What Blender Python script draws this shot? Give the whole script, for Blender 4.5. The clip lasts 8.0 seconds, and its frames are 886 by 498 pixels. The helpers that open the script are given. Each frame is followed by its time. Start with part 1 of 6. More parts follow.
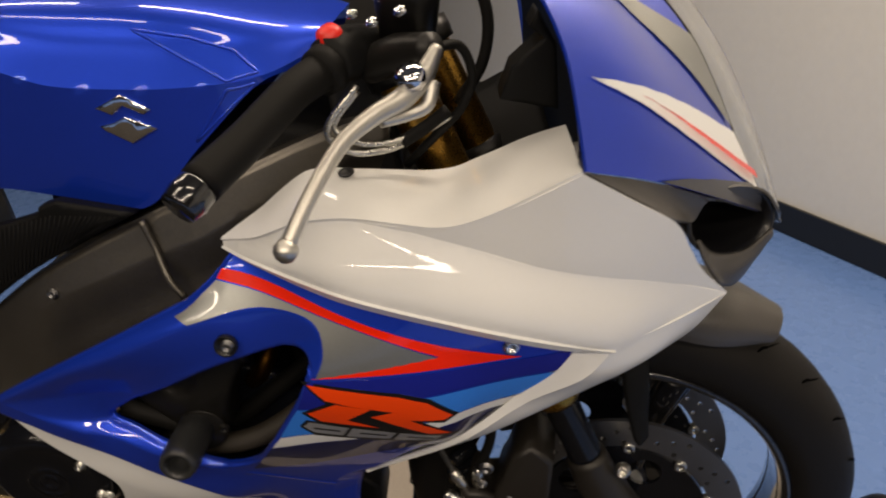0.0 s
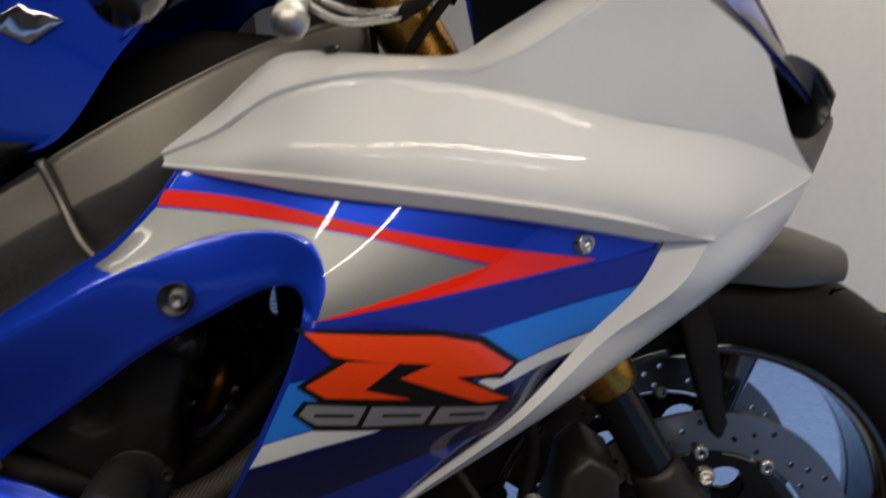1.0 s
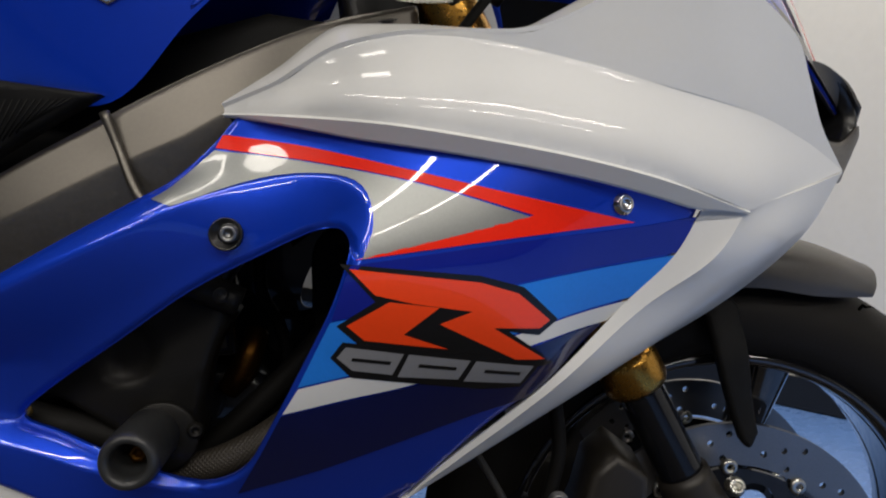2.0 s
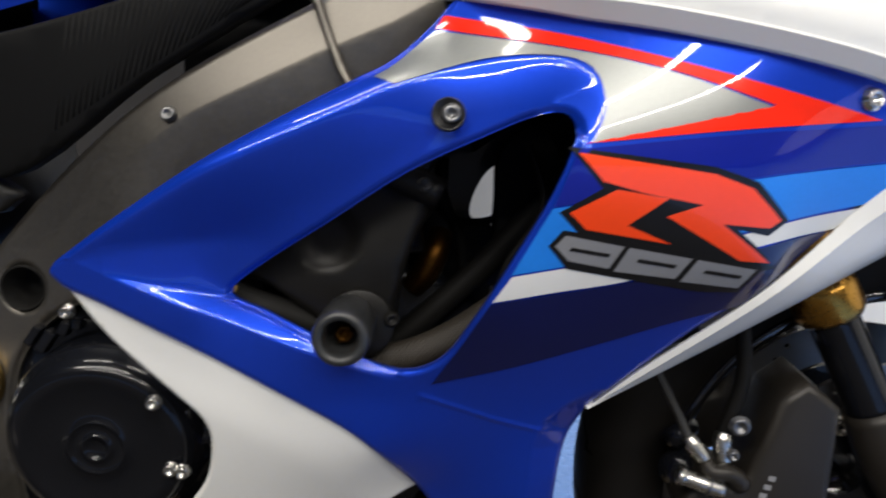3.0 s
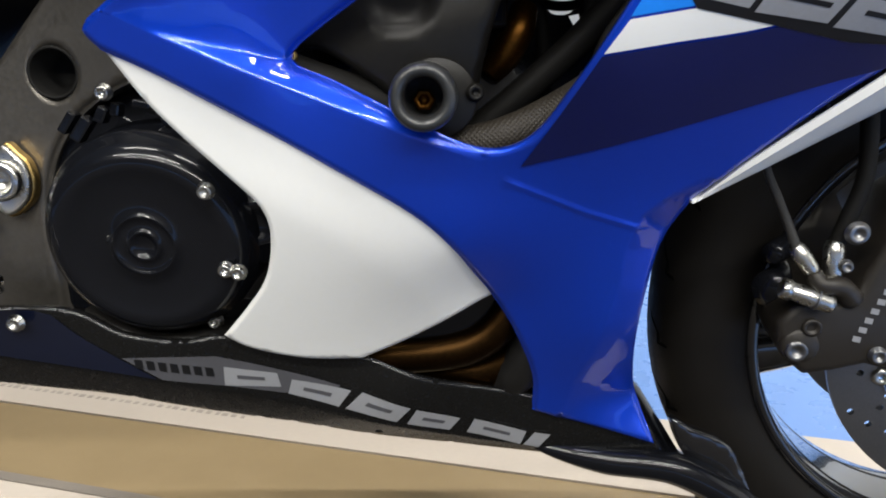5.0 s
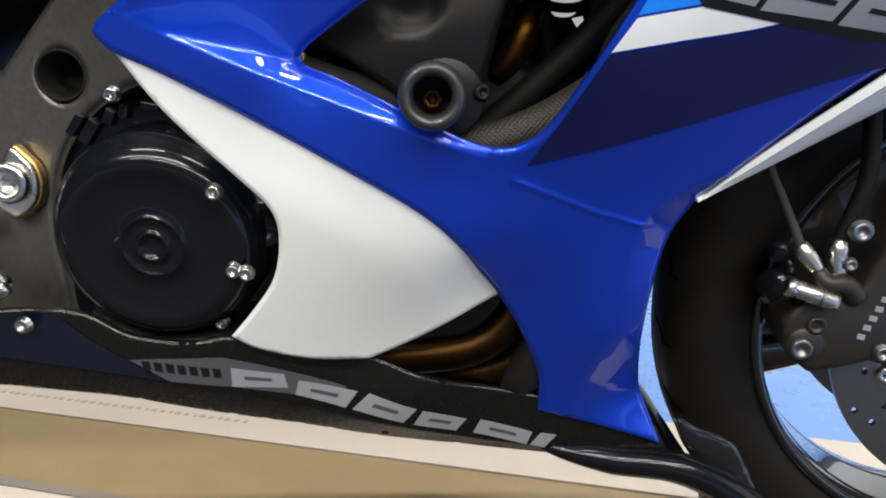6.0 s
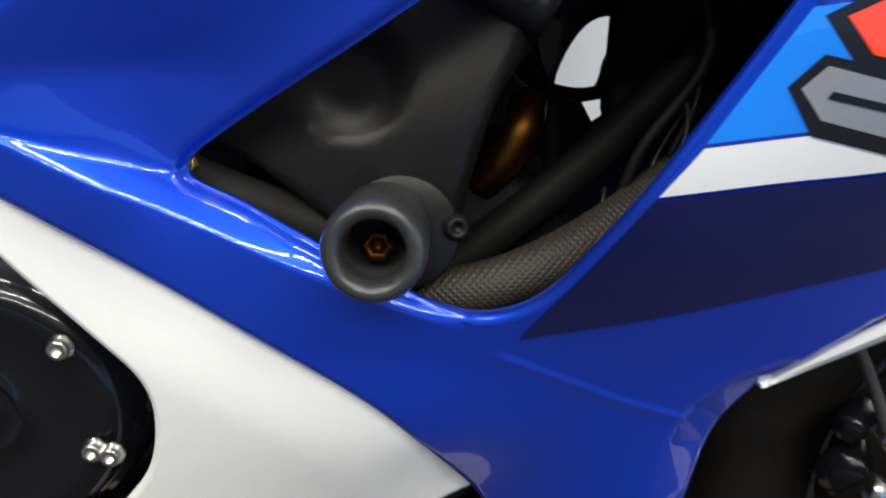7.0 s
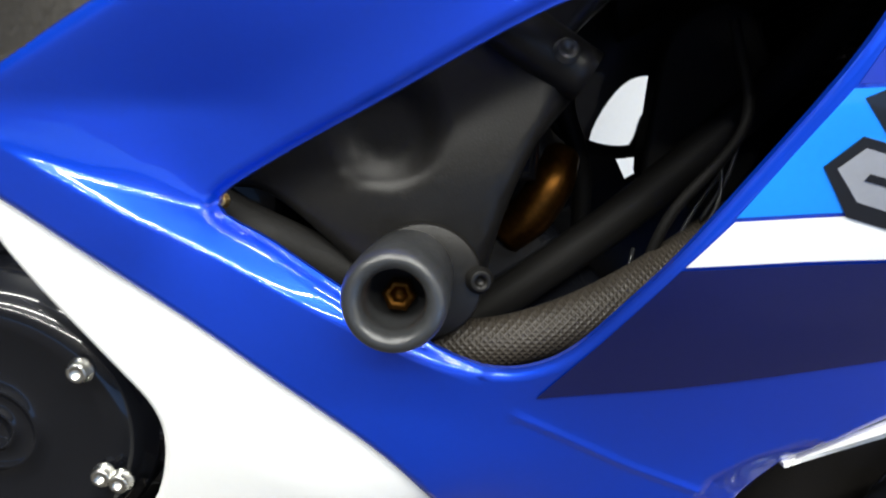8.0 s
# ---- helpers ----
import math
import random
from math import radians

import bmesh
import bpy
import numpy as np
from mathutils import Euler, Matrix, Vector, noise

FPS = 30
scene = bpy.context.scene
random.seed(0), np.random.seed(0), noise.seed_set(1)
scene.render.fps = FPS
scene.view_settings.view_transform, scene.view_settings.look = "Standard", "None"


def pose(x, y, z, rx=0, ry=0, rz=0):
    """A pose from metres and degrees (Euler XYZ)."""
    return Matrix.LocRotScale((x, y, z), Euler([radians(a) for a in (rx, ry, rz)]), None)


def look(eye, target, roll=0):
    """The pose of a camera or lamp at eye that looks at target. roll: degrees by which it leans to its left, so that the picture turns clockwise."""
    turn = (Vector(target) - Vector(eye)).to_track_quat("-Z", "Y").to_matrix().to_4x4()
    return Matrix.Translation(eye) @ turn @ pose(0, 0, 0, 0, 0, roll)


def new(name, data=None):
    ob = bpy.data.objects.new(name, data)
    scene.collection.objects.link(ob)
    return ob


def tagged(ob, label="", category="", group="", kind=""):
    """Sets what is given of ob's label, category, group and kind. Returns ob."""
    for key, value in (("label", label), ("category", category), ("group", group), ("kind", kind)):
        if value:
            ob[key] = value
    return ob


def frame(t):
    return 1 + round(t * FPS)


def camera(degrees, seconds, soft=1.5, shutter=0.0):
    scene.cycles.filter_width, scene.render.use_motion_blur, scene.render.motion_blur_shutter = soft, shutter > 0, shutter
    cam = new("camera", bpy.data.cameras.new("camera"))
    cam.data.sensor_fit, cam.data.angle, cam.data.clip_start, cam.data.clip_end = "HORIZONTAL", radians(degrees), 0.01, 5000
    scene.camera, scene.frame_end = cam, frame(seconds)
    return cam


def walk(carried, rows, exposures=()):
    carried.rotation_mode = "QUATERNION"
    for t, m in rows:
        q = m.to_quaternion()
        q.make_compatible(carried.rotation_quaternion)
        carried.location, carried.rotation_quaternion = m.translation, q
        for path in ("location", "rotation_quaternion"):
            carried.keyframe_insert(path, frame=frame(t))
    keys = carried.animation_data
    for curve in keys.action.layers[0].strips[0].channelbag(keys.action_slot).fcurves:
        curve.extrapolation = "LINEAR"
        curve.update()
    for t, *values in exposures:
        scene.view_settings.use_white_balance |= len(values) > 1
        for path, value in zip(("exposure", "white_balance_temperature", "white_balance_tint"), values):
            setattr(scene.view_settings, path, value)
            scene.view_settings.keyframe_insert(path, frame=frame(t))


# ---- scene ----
from mathutils.bvhtree import BVHTree
from mathutils.geometry import delaunay_2d_cdt

cam = camera(63.0, 8.0, soft=1.9, shutter=0.35)
PATH = [
    (0, (0.023, -0.839, 1.008), (-0.024, 0.974, 0.164), -0.6),
    (0.2, (-0.033, -0.827, 0.989), (-0.016, 1.001, 0.178), -3.1),
    (0.5, (-0.084, -0.772, 0.92), (0.047, 1.112, 0.259), -3.3),
    (0.8, (-0.083, -0.738, 0.815), (0.162, 1.186, 0.327), -2.8),
    (1, (-0.088, -0.733, 0.74), (0.176, 1.213, 0.366), -4.8),
    (1.2, (-0.107, -0.735, 0.697), (0.09, 1.226, 0.359), -4.8),
    (2.3, (-0.13, -0.757, 0.647), (0.145, 1.222, 0.572), -1.7),
    (2.5, (-0.155, -0.75, 0.652), (0.098, 1.227, 0.491), -1.6),
    (2.7, (-0.167, -0.746, 0.608), (-0.053, 1.249, 0.532), -1.4),
    (3, (-0.215, -0.736, 0.597), (-0.168, 1.252, 0.387), 0.3),
    (3.2, (-0.245, -0.728, 0.579), (-0.228, 1.26, 0.364), 1.4),
    (3.5, (-0.256, -0.713, 0.548), (-0.319, 1.267, 0.273), 1.3),
    (4, (-0.266, -0.693, 0.521), (-0.323, 1.277, 0.179), 0.2),
    (4.5, (-0.259, -0.687, 0.497), (-0.27, 1.261, 0.042), 1.0),
    (4.7, (-0.258, -0.681, 0.5), (-0.269, 1.26, 0.02), 0.7),
    (5.8, (-0.265, -0.681, 0.498), (-0.271, 1.261, 0.023), 0.2),
    (6, (-0.266, -0.685, 0.495), (-0.268, 1.261, 0.035), 0.2),
    (6.3, (-0.265, -0.669, 0.511), (-0.277, 1.269, 0.019), -0.2),
    (6.5, (-0.258, -0.631, 0.529), (-0.3, 1.31, 0.046), -0.4),
    (6.7, (-0.256, -0.576, 0.544), (-0.169, 1.380, 0.133), 2.2),
    (7, (-0.252, -0.515, 0.536), (-0.218, 1.45, 0.167), 2.7),
    (7.2, (-0.252, -0.498, 0.528), (-0.267, 1.479, 0.226), 3.7),
    (7.5, (-0.249, -0.49, 0.531), (-0.327, 1.487, 0.241), 3.5),
    (7.7, (-0.253, -0.494, 0.54), (-0.268, 1.481, 0.223), 4.3),
    (8, (-0.25, -0.513, 0.542), (-0.304, 1.467, 0.269), 6.3),
]
walk(cam, [(t, look(eye, target, roll)) for t, eye, target, roll in PATH], exposures=[(0.0, -0.57, 8300, 15), (0.5, -0.66, 7700, 13), (1.0, -0.62, 7200, 12), (2.3, -0.38, 6800, 11), (3.0, 0.35, 6700, 10), (3.5, 0.70, 6500, 8), (4.5, 0.85, 6500, 8), (6.0, 0.87, 6500, 8), (7.0, 0.97, 6500, 7), (7.5, 1.25, 6450, 6), (8.0, 1.6, 6400, 6)])

# ---------------------------------------------------------------- light
world = bpy.data.worlds.new("room_air")
world.use_nodes = True
world.node_tree.nodes["Background"].inputs["Color"].default_value = (0.75, 0.85, 1.0, 1)
world.node_tree.nodes["Background"].inputs["Strength"].default_value = 0.02
scene.world = world

# Ceiling tubes: x, y of the middle; they run along x.
CEILING_Z = 2.75
FLOOR = -0.033
# The last tube is an unseen one, added to brighten the wall behind.
TUBES = [(-2.3, -4.4, 33), (-1.02, -4.4, 33), (0.26, -4.4, 33), (1.54, -4.4, 33), (-2.3, -2.7, 30), (-1.02, -2.7, 30), (0.26, -2.7, 30), (1.54, -2.7, 30), (-1.2, -1.0, 12), (0.6, -1.0, 12), (-1.8, 0.7, 17), (-0.2, 0.7, 17), (1.15, 0.75, 58)]
for x, y, watts in TUBES:
    lamp = bpy.data.lights.new("tube_light", "AREA")
    lamp.shape, lamp.size, lamp.size_y, lamp.energy = "RECTANGLE", 1.2, 0.12, watts
    lamp.color = (1.0, 0.965, 0.91)
    ob = new("tube_light", lamp)
    ob.location = (x, y, CEILING_Z - 0.075)

# ---------------------------------------------------------------- materials
def material(name, color, rough=0.4, metal=0.0, coat=0.0, vary=0.12, scale=40.0, bump=0.0, bump_scale=400.0,
             spec=0.5, coat_rough=0.03, dust=0.0):
    m = bpy.data.materials.new(name)
    m.use_nodes = True
    nt = m.node_tree
    b = nt.nodes["Principled BSDF"]
    b.inputs["Metallic"].default_value = metal
    b.inputs["Coat Weight"].default_value = coat
    b.inputs["Coat Roughness"].default_value = coat_rough
    b.inputs["Specular IOR Level"].default_value = spec
    co = nt.nodes.new("ShaderNodeTexCoord")
    big = nt.nodes.new("ShaderNodeTexNoise")
    big.inputs["Scale"].default_value = scale * 0.15
    big.inputs["Detail"].default_value = 4
    fine = nt.nodes.new("ShaderNodeTexNoise")
    fine.inputs["Scale"].default_value = scale * 6
    fine.inputs["Detail"].default_value = 6
    for n in (big, fine):
        nt.links.new(co.outputs["Object"], n.inputs["Vector"])
    add = nt.nodes.new("ShaderNodeMath")
    add.operation = "ADD"
    nt.links.new(big.outputs["Fac"], add.inputs[0])
    nt.links.new(fine.outputs["Fac"], add.inputs[1])
    ramp = nt.nodes.new("ShaderNodeMapRange")
    ramp.inputs["From Min"].default_value, ramp.inputs["From Max"].default_value = 0.6, 1.4
    ramp.inputs["To Min"].default_value, ramp.inputs["To Max"].default_value = 1 - vary, 1 + vary
    nt.links.new(add.outputs[0], ramp.inputs["Value"])
    mul = nt.nodes.new("ShaderNodeMix")
    mul.data_type, mul.blend_type = "RGBA", "MULTIPLY"
    mul.inputs["Factor"].default_value = 1
    mul.inputs["A"].default_value = (*color, 1)
    nt.links.new(ramp.outputs["Result"], mul.inputs["B"])
    nt.links.new(mul.outputs["Result"], b.inputs["Base Color"])
    rr = nt.nodes.new("ShaderNodeMapRange")
    rr.inputs["From Min"].default_value, rr.inputs["From Max"].default_value = 0.3, 0.7
    rr.inputs["To Min"].default_value = max(0.0, rough - (0.01 if coat > 0.4 else 0.02 if metal > 0.9 else 0.05) - dust)
    rr.inputs["To Max"].default_value = min(1.0, rough + (0.01 if coat > 0.4 else 0.02 if metal > 0.9 else 0.05) + dust)
    nt.links.new(fine.outputs["Fac"], rr.inputs["Value"])
    nt.links.new(rr.outputs["Result"], b.inputs["Roughness"])
    if bump:
        tex = nt.nodes.new("ShaderNodeTexNoise")
        tex.inputs["Scale"].default_value = bump_scale
        tex.inputs["Detail"].default_value = 3
        nt.links.new(co.outputs["Object"], tex.inputs["Vector"])
        bp = nt.nodes.new("ShaderNodeBump")
        bp.inputs["Strength"].default_value = bump
        bp.inputs["Distance"].default_value = 0.001
        nt.links.new(tex.outputs["Fac"], bp.inputs["Height"])
        nt.links.new(bp.outputs["Normal"], b.inputs["Normal"])
    return m


def glass(name, color=(0.9, 0.92, 0.95), rough=0.02):
    m = bpy.data.materials.new(name)
    m.use_nodes = True
    b = m.node_tree.nodes["Principled BSDF"]
    b.inputs["Base Color"].default_value = (*color, 1)
    b.inputs["Transmission Weight"].default_value = 1
    b.inputs["Roughness"].default_value = rough
    b.inputs["IOR"].default_value = 1.2
    return m


def glow(name, color, strength):
    m = bpy.data.materials.new(name)
    m.use_nodes = True
    b = m.node_tree.nodes["Principled BSDF"]
    b.inputs["Emission Color"].default_value = (*color, 1)
    b.inputs["Emission Strength"].default_value = strength
    return m


BLUE = material("metallic_blue_paint", (0.003, 0.046, 0.53), 0.34, 0.5, 1.0, 0.03, 60, spec=0.15)
NAVY = material("navy_film", (0.002, 0.006, 0.070), 0.3, 0.1, 1.0, 0.06, 60, spec=0.15)
SKYBLUE = material("light_blue_film", (0.010, 0.23, 0.85), 0.3, 0.1, 1.0, 0.05, 60, spec=0.15)
MIDBLUE = material("mid_blue_film", (0.004, 0.015, 0.30), 0.3, 0.2, 1.0, 0.05, 60, spec=0.15)
DARKNAVY = material("dark_navy_reflection", (0.004, 0.006, 0.017), 0.3, 0.0, 1.0, 0.06, 60, spec=0.15)
RED = material("red_film", (0.95, 0.022, 0.005), 0.3, 0.0, 1.0, 0.05, 60, spec=0.15)
ORANGE = material("orange_red_film", (1.0, 0.062, 0.004), 0.35, 0.0, 0.6, 0.04, 60)
SILVER = material("silver_film", (0.29, 0.30, 0.29), 0.40, 0.75, 0.6, 0.06, 80)
PLATE = material("grey_film", (0.28, 0.285, 0.30), 0.4, 0.2, 0.5, 0.06, 60)
WHITE = material("pearl_white_paint", (0.78, 0.78, 0.755), 0.4, 0.0, 0.6, 0.012, 40, spec=0.2)
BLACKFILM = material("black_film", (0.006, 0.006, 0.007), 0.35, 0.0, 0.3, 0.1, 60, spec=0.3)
GLOSSBLACK = material("gloss_black_paint", (0.006, 0.006, 0.007), 0.16, 0.0, 1.0, 0.1, 60, 0.02, 700)
PANBLACK = material("black_pan_paint", (0.006, 0.006, 0.006), 0.25, 0.0, 0.25, 0.1, 60, 0.0, 700, 0.25)
SATIN = material("satin_black_paint", (0.009, 0.0085, 0.008), 0.38, 0.0, 0.0, 0.15, 60, 0.08, 900, 0.28)
FRAME = material("anodised_dark_frame", (0.160, 0.148, 0.130), 0.42, 0.9, 0.0, 0.12, 50, 0.1, 1200, 0.5)
ENGINE = material("black_engine_enamel", (0.005, 0.0055, 0.0075), 0.24, 0.0, 0.45, 0.06, 60, spec=0.12)
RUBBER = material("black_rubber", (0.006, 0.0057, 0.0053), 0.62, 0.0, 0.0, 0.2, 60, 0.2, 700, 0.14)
TYRE = material("tyre_rubber", (0.0075, 0.0066, 0.0058), 0.6, 0.0, 0.0, 0.22, 50, 0.2, 500, 0.16)
GROOVE = material("groove_black", (0.002, 0.002, 0.002), 0.95, 0.0, 0.0, 0.1, 60, spec=0.0)
PLASTIC = material("matt_black_plastic", (0.006, 0.006, 0.006), 0.55, 0.0, 0.0, 0.15, 60, 0.25, 1500, 0.14)
DARKPLASTIC = material("dark_grey_plastic", (0.055, 0.05, 0.045), 0.42, 0.0, 0.0, 0.15, 60, 0.15, 1500)
DELRIN = material("black_nylon", (0.022, 0.023, 0.024), 0.36, 0.0, 0.1, 0.15, 80, 0.12, 900)
ALLOY = material("polished_alloy", (0.62, 0.61, 0.58), 0.24, 1.0, 0.0, 0.1, 80, 0.06, 900)
STEEL = material("zinc_steel", (0.55, 0.54, 0.50), 0.28, 1.0, 0.0, 0.06, 30)
CHROME = material("chrome", (0.75, 0.75, 0.75), 0.08, 1.0, 0.0, 0.05, 60)
BRUSHED = material("brushed_lever_alloy", (0.56, 0.54, 0.49), 0.40, 1.0, 0.0, 0.1, 80, 0.08, 900)
DISC = material("brushed_disc_steel", (0.24, 0.24, 0.242), 0.36, 1.0, 0.0, 0.12, 90, 0.05, 600)
GOLD = material("gold_anodised_tube", (0.42, 0.22, 0.045), 0.28, 1.0, 0.0, 0.12, 70)
COPPER = material("straw_tinted_steel", (0.10, 0.042, 0.008), 0.40, 1.0, 0.0, 0.4, 60)
BRONZE = material("heat_tinted_header", (0.024, 0.012, 0.004), 0.38, 1.0, 0.0, 0.45, 50)
BOLTGOLD = material("yellow_zinc", (0.55, 0.38, 0.14), 0.35, 1.0, 0.0, 0.15, 80)
HOSE = material("braided_hose", (0.036, 0.030, 0.023), 0.55, 0.1, 0.0, 0.3, 200, 0.5, 900)
CASTDARK = material("dark_cast_alloy", (0.010, 0.0094, 0.0085), 0.36, 0.1, 0.0, 0.15, 60, 0.1, 1200, 0.20)
GREYFILM = material("dark_grey_film", (0.07, 0.07, 0.078), 0.35, 0.1, 0.5, 0.08, 60, spec=0.2)
BRAID = material("dark_braided_line", (0.028, 0.027, 0.025), 0.5, 0.1, 0.0, 0.3, 200)
CALIPER = material("dark_caliper_coat", (0.021, 0.0178, 0.0145), 0.45, 0.25, 0.0, 0.15, 60, 0.1, 900)
REDPLASTIC = material("red_switch_plastic", (0.75, 0.02, 0.012), 0.4, 0.0, 0.1, 0.06, 60)
LENS = glass("clear_screen", (0.95, 0.95, 0.93))
WALL = material("cream_wall_paint", (0.80, 0.78, 0.72), 0.75, 0.0, 0.0, 0.03, 6, 0.1, 120)
DARKWALL = material("dark_taupe_paint", (0.075, 0.07, 0.065), 0.85, 0.0, 0.0, 0.05, 6, 0.1, 120, 0.15)
CEILING = material("grey_ceiling_paint", (0.20, 0.20, 0.20), 0.8, 0.0, 0.0, 0.03, 6)
SKIRT = material("black_skirting_vinyl", (0.012, 0.012, 0.012), 0.4, 0.0, 0.0, 0.15, 20)
BLUEFLOOR = material("blue_floor_paint", (0.11, 0.22, 0.50), 0.28, 0.0, 0.0, 0.04, 4)
TANFLOOR = material("tan_vinyl_floor", (0.22, 0.165, 0.092), 0.22, 0.0, 0.1, 0.06, 3, 0.02, 150)
DARKFLOOR = material("dark_unseen_floor", (0.050, 0.046, 0.043), 0.9, 0.0, 0.0, 0.12, 12, 0.08, 150, 0.1)
CREAM = material("cream_floor_strip", (0.42, 0.37, 0.32), 0.35, 0.0, 0.0, 0.06, 20)
WORNINK = material("worn_grey_ink", (0.27, 0.24, 0.21), 0.5, 0.0, 0.0, 0.3, 60)
GREYTRIM = material("grey_edge_strip", (0.16, 0.14, 0.12), 0.45, 0.0, 0.0, 0.15, 30)


# ---------------------------------------------------------------- mesh helpers
def part(name, bm, mat, parent=None, label="", smooth=True):
    me = bpy.data.meshes.new(name)
    for f in bm.faces:
        f.smooth = smooth
    bm.to_mesh(me)
    bm.free()
    me.materials.append(mat)
    if "true_normal" in me.attributes:
        me.normals_split_custom_set_from_vertices([tuple(d.vector) for d in me.attributes["true_normal"].data])
        me.attributes.remove(me.attributes["true_normal"])
    ob = new(name, me)
    ob.parent = parent
    if label:
        tagged(ob, label)
    return ob


def empty(name):
    e = new(name)
    e.empty_display_size = 0.1
    return e


def curve(pts, n=6, closed=False):
    """Points on a smooth curve through pts, n to a stretch."""
    p = [Vector(q) for q in pts]
    k = len(p)
    out = []
    for i in range(k if closed else k - 1):
        a, b = p[i], p[(i + 1) % k]
        before = p[(i - 1) % k] if closed or i else a + (a - b)
        after = p[(i + 2) % k] if closed or i + 2 < k else b + (b - a)
        for j in range(n):
            s = j / n
            out.append(0.5 * ((2 * a) + (b - before) * s + (2 * before - 5 * a + 4 * b - after) * s * s
                              + (3 * a - before - 3 * b + after) * s ** 3))
    if not closed:
        out.append(p[-1])
    return out


def outline(*stretches, n=6):
    """A closed outline of smooth stretches that meet at corners."""
    out = []
    for s in stretches:
        out += curve(s, n)[:-1]
    return out


def spread(points, smooth=1e-3):
    """A smooth depth y over (x, z) through points (x, y, z): a thin plate."""
    c = np.array(points, float)
    p, n = c[:, [0, 2]], len(c)

    def u(r):
        return np.where(r > 0, 0.5 * r * np.log(r + 1e-12), 0.0)

    a = np.zeros((n + 3, n + 3))
    a[:n, :n] = u(((p[:, None] - p[None]) ** 2).sum(-1)) + smooth * np.eye(n)
    a[:n, n], a[:n, n + 1:], a[n, :n], a[n + 1:, :n] = 1, p, 1, p.T
    w = np.linalg.solve(a, np.r_[c[:, 1], 0, 0, 0])

    def depth(q):
        q = np.asarray(q, float).reshape(-1, 2)
        return u(((q[:, None] - p[None]) ** 2).sum(-1)) @ w[:n] + w[n] + q @ w[n + 1:]

    return depth


def inside(q, loop):
    x, z = q[:, 0], q[:, 1]
    hit = np.zeros(len(q), bool)
    for (ax, az), (bx, bz) in zip(loop, np.roll(loop, -1, 0)):
        cross = (az > z) != (bz > z)
        with np.errstate(divide="ignore", invalid="ignore"):
            hit ^= cross & (x < (bx - ax) * (z - az) / (bz - az) + ax)
    return hit


def edge_distance(q, loops):
    d = np.full(len(q), 9.0)
    for loop in loops:
        for a, b in zip(loop, np.roll(loop, -1, 0)):
            ab = b - a
            t = np.clip(((q - a) @ ab) / max(ab @ ab, 1e-12), 0, 1)
            d = np.minimum(d, np.linalg.norm(q - a - t[:, None] * ab, axis=1))
    return d


